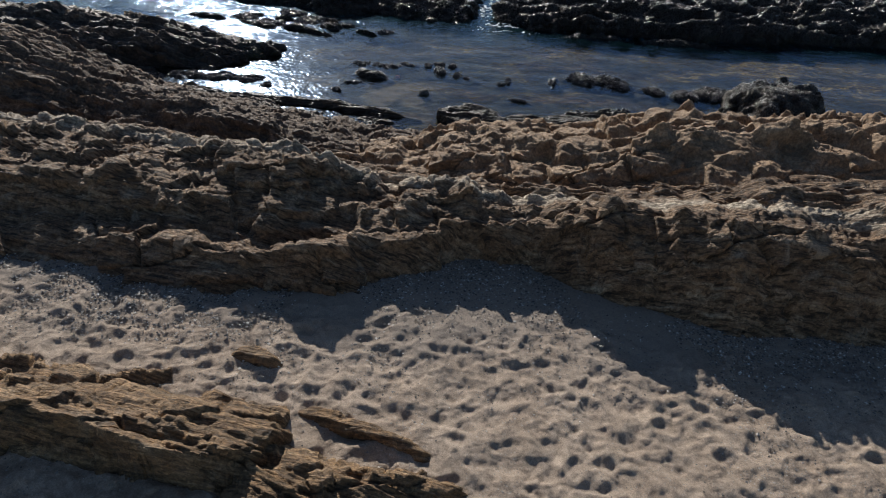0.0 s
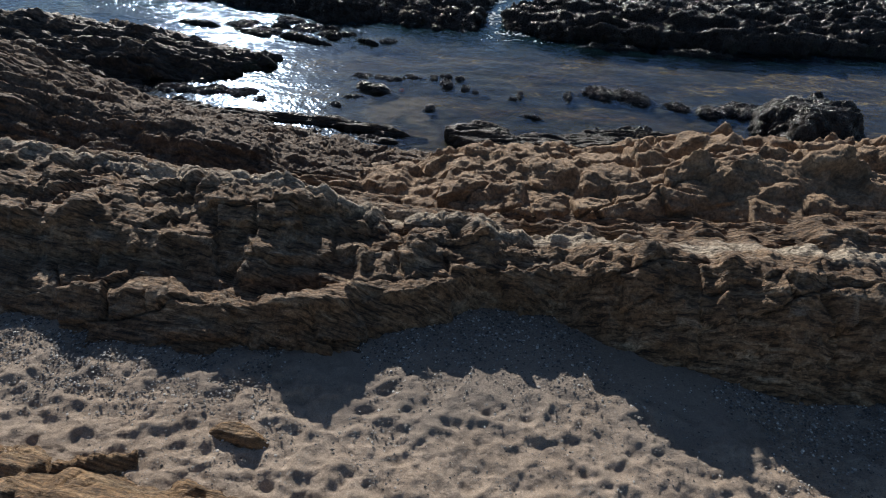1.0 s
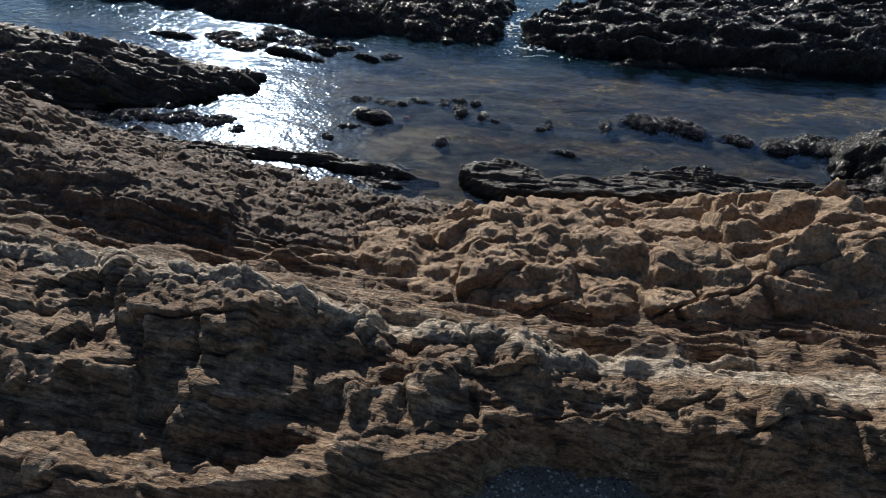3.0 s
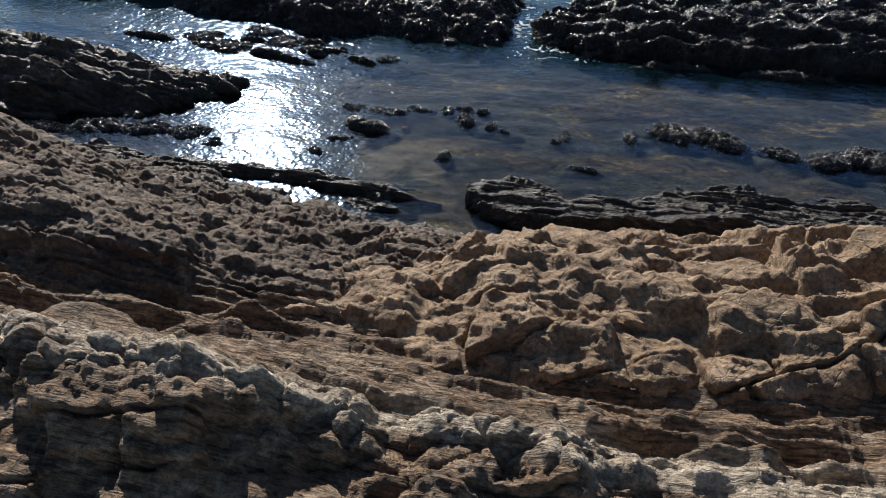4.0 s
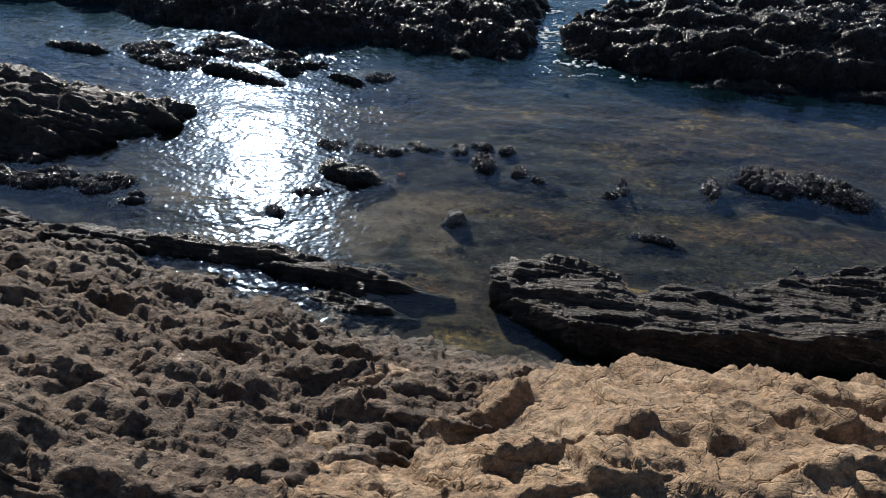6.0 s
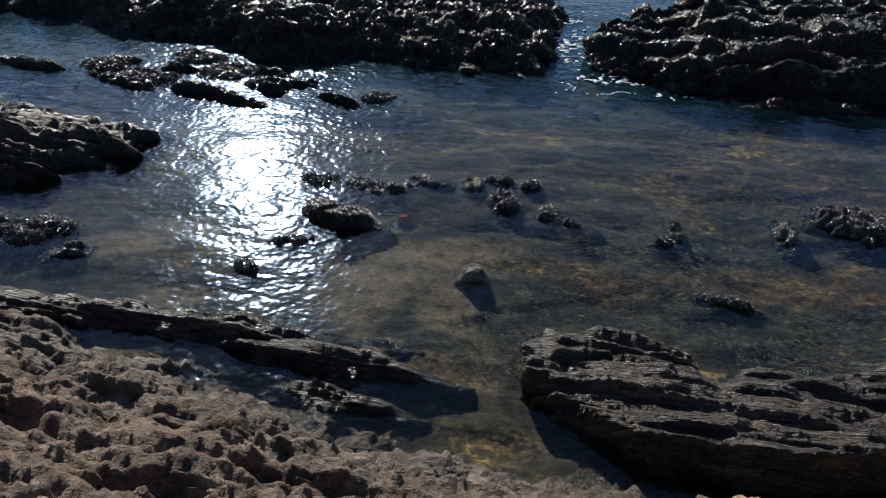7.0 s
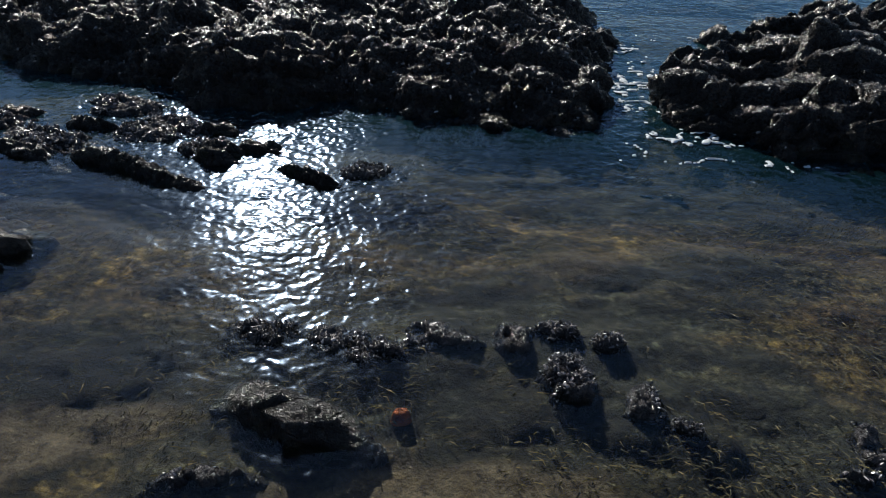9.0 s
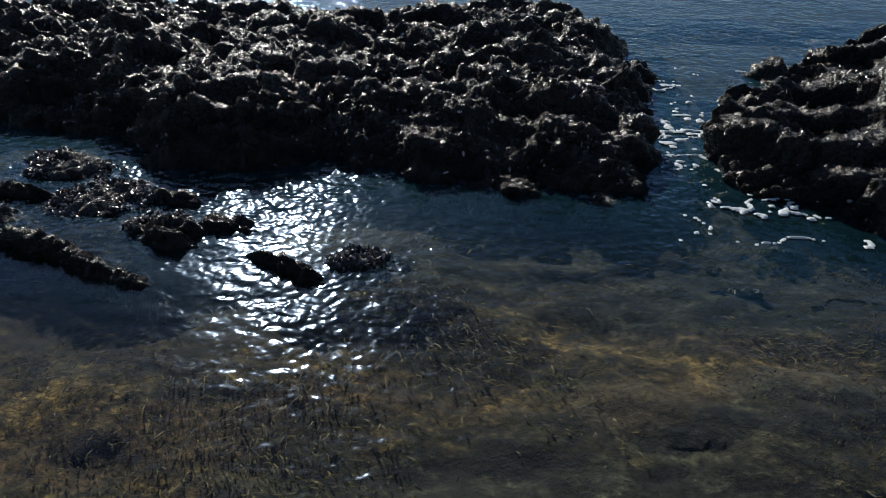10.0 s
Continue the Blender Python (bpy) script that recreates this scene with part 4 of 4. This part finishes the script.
XI = [0.78, 1.0, 1.25, 1.75, 2.4, 3.2, 4.2, 6.3, 8.2, 13]


def reef_right_height(X, Y):
    front = [17.75, 17.55, 17.45, 17.15, 17.1, 16.95, 16.9, 16.75, 16.85, 17.0]
    rear = [18.3, 19.0, 19.4, 19.8, 20.6, 21.2, 21.6, 21.8, 22, 22]
    top = [-0.2, 0.15, 0.25, 0.32, 0.45, 0.5, 0.5, 0.5, 0.5, 0.5]
    tracks = [
        ([y - 0.25 for y in front], [-0.4] * 10),
        (front, [-0.3] + [0.0] * 9),
        ([y + 0.12 for y in front], [0.75 * z for z in top]),
        ([y + 1.2 for y in front], top),
        (rear, [-0.3] + [0.05] * 9),
        ([y + 0.6 for y in rear], [-0.5] * 10),
    ]
    Z = lofted(X, Y, XI, tracks, warp=0.15, seed=341)
    return Z + 0.16 * fbm(X * 1.1, Y * 1.1, 0 * X, 4, 342) * smooth(-0.1, 0.2, Z) + 0.2 * ledges(X, Y, 0.75, 343, 0.05, 1.2, 3)


FAR = dict(pieces="block", fine=(-6.5, 4.6), coarse=1.7)
rock_thing("headland", "dark rock headland running out into the water", (-13, -3.3, 12.9, 17.6), 0.03, headland_height, M_HEAD, water_floor, **FAR, layers=0.12, layer_size=0.1, blocks=0.06, block_size=0.9, lumps=0.03, pits=0.0, chips=0.16, chip_size=0.3, chip_tilt=1.8, chip_bulge=0.6, grit=0.03, grit_size=0.15, seed=360)
reef = rock_thing("reef", "dark wet knobbly reef standing out of the sea", (-10.5, 0.9, 17.0, 22.4), 0.026, reef_left_height, M_REEF, water_floor, **FAR, layers=0.06, layer_size=0.16, blocks=0.1, block_size=0.6, lumps=0.11, lump_size=0.4, pits=0.03, chips=0.17, chip_size=0.32, chip_tilt=1.9, chip_bulge=0.65, grit=0.035, grit_size=0.14, seed=380)
far_reef = rock_thing("reef", "dark wet layered reef beside a foaming gap", (0.5, 11.5, 16.5, 22.6), 0.026, reef_right_height, M_REEF, water_floor, **FAR, layers=0.1, layer_size=0.16, blocks=0.1, block_size=0.7, lumps=0.08, lump_size=0.4, pits=0.02, chips=0.14, chip_size=0.32, chip_tilt=1.9, chip_bulge=0.65, grit=0.03, grit_size=0.14, seed=400)


# ---- single rocks ----
def lump(name, label, x, y, length, width, high, turn, mat, seed, step=0.022, sharp=2.2, floor=water_floor, base=-0.14, crag=0.0, skirt=0.9, group="", **rough):
    """A rock that stands out of the water or the sand: an oval mound, turned by some degrees."""
    r = 0.8 * max(length, width) + 0.15
    c, s = math.cos(radians(turn)), math.sin(radians(turn))

    def height(X, Y):
        wx = X - x + 0.2 * width * fbm(X * 3, Y * 3, 0 * X, 3, seed)
        wy = Y - y + 0.2 * width * fbm(X * 3, Y * 3, 0 * X + 7, 3, seed + 1)
        u, v = (c * wx + s * wy) / (length / 2), (c * wy - s * wx) / (width / 2)
        d = (np.abs(u) ** sharp + np.abs(v) ** sharp) ** (1 / sharp)
        Z = base + (high - base) * (1 - smooth(0.45, 1.25, d)) ** 0.8 - skirt * np.clip(d - 1.1, 0, 2)
        if crag:
            Z = Z + crag * (1 - 2.2 * np.abs(fbm(X * 8, Y * 10, 0 * X, 4, seed + 2, 0.6))) - 0.55 * crag
        return Z

    return rock_thing(name, label, (x - r, x + r, y - r, y + r), step, height, mat, floor, group=group, fine=(-99, 99), seed=seed, **rough)


WET = "dark wet rock breaking the water's surface"
lump("boulder", "single dark wet boulder standing in shallow water", -1.64, 13.88, 0.92, 0.36, 0.12, -20, M_REEF, 501, 0.012, skirt=2.2, chips=0.03, chip_size=0.16, chip_tilt=1.8, chip_bulge=0.6, layers=0.04, layer_size=0.07, lumps=0.02, grit=0.008, bed=(0.2, -0.4, 0.85))
lump("boulder", "large dark wet boulder beside the rock shelf", 6.35, 13.0, 1.9, 1.5, 0.55, 10, M_REEF, 503, 0.03, layers=0.05, lumps=0.12, pits=0.06)
for i, (x, y, l, w, h, a) in enumerate([
    (-3.3, 12.44, 4.6, 0.34, 0.1, -3), (-1.35, 12.14, 1.7, 0.28, 0.1, -9), (-1.3, 11.82, 1.2, 0.2, 0.05, -10), (-4.9, 12.66, 1.6, 0.4, 0.12, -12),
]):
    lump("rock_spit", "thin layered rock rib awash at the water's edge", x, y, l, w, h, a, M_SHELF, 520 + 3 * i, 0.016, pieces="block", layers=0.05, layer_size=0.05, blocks=0.03, block_size=0.5, lumps=0.015, crag=0.015, chips=0.05, chip_size=0.16, group="rock ribs along the shore")


def shell_mesh(name, places, ups, sizes, mat, seed):
    """Many small shells in one mesh: pointed at one end, blunt at the other, sixteen faces each."""
    rng = np.random.default_rng(seed)
    n = len(places)
    ring = np.array([(1, 0), (0, 0.55), (-1, 0), (0, -0.55)])
    body = np.concatenate([[(0, 0, -0.5)], [(0.2 * a, 0.2 * b, -0.15) for a, b in ring], [(0.26 * a, 0.26 * b, 0.28) for a, b in ring], [(0.03, 0.0, 0.5)]])
    tris = [(0, 1 + (k + 1) % 4, 1 + k) for k in range(4)] + [(9, 5 + k, 5 + (k + 1) % 4) for k in range(4)]
    for k in range(4):
        a, b, c, d = 1 + k, 1 + (k + 1) % 4, 5 + (k + 1) % 4, 5 + k
        tris += [(a, b, c), (a, c, d)]
    axis = ups + 1.1 * rng.normal(0, 1, (n, 3))
    axis /= np.linalg.norm(axis, axis=1, keepdims=True)
    side = np.cross(axis, rng.normal(0, 1, (n, 3)))
    side /= np.linalg.norm(side, axis=1, keepdims=True)
    third = np.cross(axis, side)
    shape = body[None] * sizes[:, None, None] * (0.85 + 0.3 * rng.random((n, 1, 3)))
    v = shape[..., :1] * side[:, None] + shape[..., 1:2] * third[:, None] + shape[..., 2:] * axis[:, None] + places[:, None]
    me = bpy.data.meshes.new(name)
    me.from_pydata(v.reshape(-1, 3).tolist(), [], (np.array(tris)[None] + 10 * np.arange(n)[:, None, None]).reshape(-1, 3).tolist())
    me.materials.append(mat)
    return me


def shells_on(thing, number, low, high, size, seed, box=None):
    """A crust of shells on the upper side of a rock, as a part of it."""
    rng = np.random.default_rng(seed)
    spots, ups = [], []
    for ob in [thing, *thing.children]:
        if not ob.data or not len(ob.data.vertices):
            continue
        co, no = np.empty(3 * len(ob.data.vertices), np.float32), np.empty(3 * len(ob.data.vertices), np.float32)
        ob.data.vertices.foreach_get("co", co)
        ob.data.vertices.foreach_get("normal", no)
        spots.append(co.reshape(-1, 3))
        ups.append(no.reshape(-1, 3))
    spots, ups = np.concatenate(spots), np.concatenate(ups)
    at = spots + np.array(thing.location)
    good = (at[:, 2] > low) & (at[:, 2] < high) & (ups[:, 2] > 0.1)
    good &= fbm(at[:, 0] * 2.2, at[:, 1] * 2.2, 0 * at[:, 0], 3, seed) > -0.12
    if box:
        good &= (at[:, 0] > box[0]) & (at[:, 0] < box[1]) & (at[:, 1] > box[2]) & (at[:, 1] < box[3])
    pick = np.nonzero(good)[0]
    if not len(pick):
        return
    pick = rng.choice(pick, min(number, len(pick)), replace=False)
    me = shell_mesh("shell_crust", spots[pick] + 0.15 * size * ups[pick], ups[pick], size * (0.6 + 0.8 * rng.random(len(pick))), M_SHELL, seed + 1)
    ob = tagged(new("shell_crust", me), "glossy blue-black shells", kind="stuff")
    ob.parent = thing


for i, (x, y, l, w, h, a, number) in enumerate(CLUMPS):
    rock = lump("rock", "shell-crusted dark rock awash in shallow water", x, y, 1.15 * l, 1.1 * w, 0.85 * h - 0.006, a, M_MUSSEL, 560 + 3 * i, 0.016, skirt=0.35, layers=0.0, lumps=0.045, lump_size=0.14, pits=0.02, crag=0.07, chips=0.06, chip_size=0.1, group="wet rocks in the pool")
    shells_on(rock, int(1.6 * number), -0.035, 9, 0.027 if y < 15 else 0.04, 900 + i)
shells_on(reef, 1300, 0.02, 9, 0.045, 960, (-6.0, 0.9, 17.0, 20.5))
shells_on(far_reef, 500, 0.02, 9, 0.045, 962, (0.5, 6.0, 16.5, 19.5))
for i, (x, y, l, w, h, a) in enumerate([
    (-3.6, 16.3, 1.35, 0.22, 0.11, -21), (-3.0, 16.6, 0.4, 0.5, 0.13, 0), (-2.2, 16.33, 0.6, 0.22, 0.1, -25), (-2.7, 16.75, 0.5, 0.3, 0.07, -10), (-4.9, 16.6, 1.2, 0.26, 0.11, -20), (-3.2, 17.05, 0.5, 0.3, 0.06, 0),
    (-4.4, 17.1, 0.5, 0.3, 0.07, 0), (-5.2, 17.3, 0.5, 0.22, 0.06, -5), (-6.3, 17.0, 1.1, 0.28, 0.1, -15), (3.3, 16.75, 1.4, 0.4, 0.1, 0), (5.2, 16.55, 1.6, 0.35, 0.1, -5),
]):
    lump("rock", WET, x, y, 1.2 * l, 0.75 * w, 0.7 * h, a, M_REEF, 640 + 3 * i, 0.016, sharp=3.0, layers=0.04, layer_size=0.06, lumps=0.03, lump_size=0.2, crag=0.04, chips=0.12, chip_size=0.16, chip_tilt=1.8, chip_bulge=0.6, group="low rocks before the reef")


# ---- rocks on the sand ----
def slab_height(X, Y):
    xs = [-7, -3.2, -2.3, -1.7, -1.1, -0.85, -0.75]
    tracks = [
        ([3.2, 3.4, 3.35, 3.2, 3.2, 3.3, 3.5], [0.5] * 7),
        ([3.45, 3.6, 3.5, 3.4, 3.4, 3.45, 3.6], [1.0, 1.0, 0.98, 0.95, 0.92, 0.85, 0.6]),
        ([3.55, 3.74, 3.65, 3.42, 3.5, 3.56, 3.65], [1.55, 1.48, 1.45, 1.42, 1.36, 1.3, 0.7]),
        ([4.0, 4.05, 4.05, 3.95, 3.95, 3.9, 3.9], [1.42, 1.36, 1.32, 1.3, 1.26, 1.22, 0.7]),
        ([4.6, 4.55, 4.5, 4.45, 4.35, 4.28, 4.1], [0.98, 0.98, 0.96, 0.93, 0.9, 0.85, 0.6]),
        ([5.0, 4.9, 4.8, 4.7, 4.6, 4.5, 4.4], [0.5] * 7),
    ]
    return lofted(X, Y, xs, tracks, warp=0.05, seed=701) - 1.2 * smooth(-5.9, -7.0, X)


def low_slab_height(X, Y):
    xs = [-1.1, -0.9, -0.3, 0.3, 0.75, 1.0]
    tracks = [
        ([2.4, 2.5, 2.7, 3.0, 3.4, 3.6], [0.4] * 6),
        ([2.9, 2.9, 3.0, 3.2, 3.5, 3.7], [1.0, 1.12, 1.08, 0.98, 0.85, 0.6]),
        ([3.5, 3.5, 3.5, 3.55, 3.6, 3.75], [1.1, 1.24, 1.17, 1.05, 0.9, 0.6]),
        ([3.9, 3.85, 3.8, 3.75, 3.7, 3.8], [0.95, 1.02, 0.98, 0.9, 0.8, 0.5]),
        ([4.3, 4.2, 4.1, 4.0, 3.9, 3.9], [0.5] * 6),
    ]
    return lofted(X, Y, xs, tracks, warp=0.06, seed=721)


rock_thing("rock_slab", "thick ochre layered rock slab lying on the sand", (-7, -0.7, 3.0, 5.0), 0.0125, slab_height, M_SLAB, sand_level, pieces="block", layers=0.045, layer_size=0.09, blocks=0.1, block_size=0.6, lumps=0.03, pits=0.01, chips=0.12, chip_size=0.22, bed=(0.25, 0.75, 0.6), seed=740)
rock_thing("rock_slab", "low broken ochre rock slab half buried in sand", (-1.1, 1.0, 2.4, 4.4), 0.012, low_slab_height, M_SLAB, sand_level, pieces="block", layers=0.035, layer_size=0.08, blocks=0.09, block_size=0.4, lumps=0.03, bed=(0.35, 0.75, 0.5), seed=760)
lump("rock_rib", "narrow layered rock rib sticking out of the sand", -0.2, 4.15, 1.6, 0.24, 0.98, -16, M_SLAB, 781, 0.014, floor=sand_level, base=0.7, layers=0.03, layer_size=0.07, lumps=0.03)
lump("stone", "flat layered ochre stone lying on trodden sand", -1.3, 4.86, 0.7, 0.26, 1.04, -8, M_SLAB, 784, 0.012, floor=sand_level, base=0.75, layers=0.025, layer_size=0.06, lumps=0.02, bed=(0.15, -0.3, 0.9))


# ---- small things ----
M_RED = rock_material("red_stone", [(0.3, 0.06, 0.02), (0.5, 0.12, 0.04), (0.55, 0.15, 0.05), (0.6, 0.2, 0.08), (0.4, 0.09, 0.03)], (0.6, 0.3, 0.2), layer=4.0, pale_amount=0.2)
M_PALE = rock_material("pale_stone", [(0.09, 0.085, 0.08), (0.14, 0.135, 0.125), (0.18, 0.17, 0.16), (0.22, 0.21, 0.2), (0.12, 0.11, 0.1)], (0.26, 0.25, 0.24), layer=4.0, pale_amount=0.4)


def bed_floor(X, Y):
    return bed_level(X, Y) - 0.1


lump("stone", "small orange-red stone under clear water", -1.12, 13.98, 0.17, 0.1, -0.035, 10, M_RED, 801, 0.008, floor=bed_floor, base=-0.4, layers=0.005, lumps=0.01)
lump("stone", "pale rounded stone standing out of shallow clear water", -0.5, 13.17, 0.32, 0.24, 0.06, 0, M_PALE, 804, 0.01, floor=bed_floor, base=-0.26, layers=0.01, lumps=0.04, grit=0.01)


def pebble_material(name, tones):
    m, nt = material(name)
    geo = node(nt, "ShaderNodeNewGeometry")
    colour = ramp(nt, geo.outputs["Random Per Island"], tones)
    colour = mix(nt, 0.6, colour, ramp(nt, noise_tex(nt, geo.outputs["Position"], 160, 3, 0.6), [(0.3, grey(0.55)), (0.7, grey(1.3))]), "MULTIPLY")
    b = node(nt, "ShaderNodeBsdfPrincipled", [("Base Color", colour), ("Roughness", 0.7)])
    out = node(nt, "ShaderNodeOutputMaterial")
    nt.links.new(b.outputs[0], out.inputs["Surface"])
    return m


M_PEBBLE = pebble_material("pebbles", [(0.0, (0.05, 0.047, 0.045)), (0.45, (0.14, 0.13, 0.122)), (0.8, (0.3, 0.28, 0.25)), (0.97, (0.62, 0.58, 0.52))])


def scatter(name, label, places, sizes, mat, seed, flat=0.55):
    """Many small stones in one mesh: squashed, jittered eight-sided lumps."""
    rng = np.random.default_rng(seed)
    base = np.array([(1, 0, 0), (0, 1, 0), (-1, 0, 0), (0, -1, 0), (0, 0, 1), (0, 0, -1)], float)
    tris = np.array([(0, 1, 4), (1, 2, 4), (2, 3, 4), (3, 0, 4), (1, 0, 5), (2, 1, 5), (3, 2, 5), (0, 3, 5)])
    n = len(places)
    v = base[None] * (0.6 + 0.8 * rng.random((n, 6, 1))) * sizes[:, None, None]
    v[..., 2] *= flat
    a = rng.random(n) * 6.283
    c, s = np.cos(a)[:, None], np.sin(a)[:, None]
    v = np.stack([c * v[..., 0] - s * v[..., 1], s * v[..., 0] + c * v[..., 1], v[..., 2]], -1) + places[:, None, :]
    me = bpy.data.meshes.new(name)
    me.from_pydata(v.reshape(-1, 3).tolist(), [], (tris[None] + 6 * np.arange(n)[:, None, None]).reshape(-1, 3).tolist())
    me.materials.append(mat)
    return tagged(new(name, me), label, "gravel", kind="stuff")


def gravel_places(n, x0, x1, seed, spread, top):
    rng = np.random.default_rng(seed)
    x = x0 + (x1 - x0) * rng.random(n)
    foot = np.interp(x, XA, FOOT)
    y = foot + 0.15 - np.abs(rng.normal(0, 1, n)) * spread
    keep = fbm(x * 1.1, y * 1.1, 0 * x, 3, seed) > -0.15
    x, y = x[keep], y[keep]
    return np.stack([x, y, 0.87 - 0.05 * np.clip(x, -12, 8) + 0.02 * fbm(x * 0.6, y * 0.6, 0 * x, 3, 5) + top], 1)


rng = np.random.default_rng(9)
grit = gravel_places(16000, -5.5, 6.5, 77, 0.55, 0.006)
scatter("gravel", "grey grit and shell fragments along the rock foot", grit, 0.006 + 0.012 * rng.random(len(grit)) ** 2, M_PEBBLE, 5)
bits = gravel_places(9000, -5.5, 6.5, 78, 1.6, 0.008)
scatter("gravel", "scattered dark grit and shell bits on trodden sand", bits, 0.004 + 0.009 * rng.random(len(bits)) ** 2, M_PEBBLE, 6)


# ---- weed on the seabed ----
M_WEED = pebble_material("weed", [(0.0, (0.03, 0.027, 0.009)), (0.5, (0.06, 0.048, 0.014)), (0.85, (0.1, 0.074, 0.02)), (0.98, (0.17, 0.125, 0.04))])


def build_weed(number, x0, x1, y0, y1, seed):
    """Many ribbon-like fronds that lie over the bed, mostly the way the water draws them."""
    rng = np.random.default_rng(seed)
    x, y = x0 + (x1 - x0) * rng.random(number), y0 + (y1 - y0) * rng.random(number)
    thick = fbm(x * 0.9 + 0.25 * y, y * 1.7, 0 * x, 4, seed)
    bare = np.minimum(np.hypot((x + 0.95) / 0.75, (y - 13.2) / 0.75), np.hypot((x + 3.2) / 0.9, (y - 13.5) / 0.3))
    keep = (thick + 0.22 * rng.normal(0, 1, number) > -0.02) & (bare + 0.2 * rng.normal(0, 1, number) > 1)
    x, y = x[keep], y[keep]
    n = len(x)
    turn = -0.25 + 0.5 * rng.normal(0, 1, n) + 1.2 * vnoise(x * 1.3, y * 1.3, 0 * x, seed + 1)
    long, wide, bow = 0.025 + 0.07 * rng.random(n) ** 2, 0.002 + 0.003 * rng.random(n), 0.9 * rng.normal(0, 1, n)
    rise = 0.01 + 0.03 * rng.random(n)
    base = bed_level(x, y) + 0.015 + 0.03 * rng.random(n)
    rows = []
    px, py = x.copy(), y.copy()
    for k in range(3):
        way = turn + bow * k / 2
        half = wide * (0.6, 1.0, 0.15)[k]
        z = base + rise * (0.0, 1.0, 0.7)[k]
        for side in (-1, 1):
            rows.append(np.stack([px - side * half * np.sin(way), py + side * half * np.cos(way), z + side * 0.3 * half], 1))
        px, py = px + long / 2 * np.cos(way), py + long / 2 * np.sin(way)
    v = np.stack(rows, 1)
    quads = np.array([(2 * k, 2 * k + 2, 2 * k + 3, 2 * k + 1) for k in range(2)])
    me = bpy.data.meshes.new("weed")
    me.from_pydata(v.reshape(-1, 3).tolist(), [], (quads[None] + 6 * np.arange(n)[:, None, None]).reshape(-1, 4).tolist())
    me.materials.append(M_WEED)
    return tagged(new("weed", me), "golden brown weed fronds lying on the seabed", "seaweed", kind="stuff")


build_weed(48000, -5.0, 4.5, 12.2, 17.0, 44)


# ---- foam in the gap between the reefs ----
def foam_material():
    m, nt = material("foam")
    place = node(nt, "ShaderNodeNewGeometry").outputs["Position"]
    b = node(nt, "ShaderNodeBsdfPrincipled", [("Base Color", mix(nt, noise_tex(nt, place, 60, 4, 0.7), (0.35, 0.41, 0.43, 1), (0.75, 0.78, 0.79, 1))), ("Roughness", 0.6)])
    out = node(nt, "ShaderNodeOutputMaterial")
    nt.links.new(b.outputs[0], out.inputs["Surface"])
    return m


M_FOAM = foam_material()


def build_foam():
    X, Y = plan(0.35, 2.0, 16.75, 20.2, 0.012)
    web = np.abs(fbm(X * 2.6, Y * 3.4, 0 * X, 4, 91, 0.55))
    where = smooth(1.0, 0.5, np.hypot((X - 1.0) / 0.55, (Y - 17.15) / 0.38)) + 1.5 * smooth(1.0, 0.3, np.hypot((X - 0.72) / 0.35, (Y - 18.7) / 1.3))
    thick = 0.026 * np.clip(where, 0, 2.2) - web * 0.75
    froth = 0.05 * (fbm(X * 12, Y * 15, 0 * X, 2, 93) - 0.56) * smooth(0.05, 0.4, where + smooth(1.0, 0.5, np.hypot((X - 1.1) / 0.9, (Y - 16.95) / 0.35)))
    froth = np.where(vnoise(X * 2.3, Y * 2.3, 0 * X, 95) > 0.0, froth, -1)
    thick = np.maximum(thick + 0.012 * fbm(X * 14, Y * 14, 0 * X, 3, 92), froth)
    keep = thick > 0
    Z = 0.012 + np.clip(0.5 * thick, -0.008, 0.005)
    return tagged(new("foam", grid_mesh("foam", X, Y, Z, keep, M_FOAM)), "white sea foam streaks drifting in the gap", "foam", kind="stuff")


build_foam()
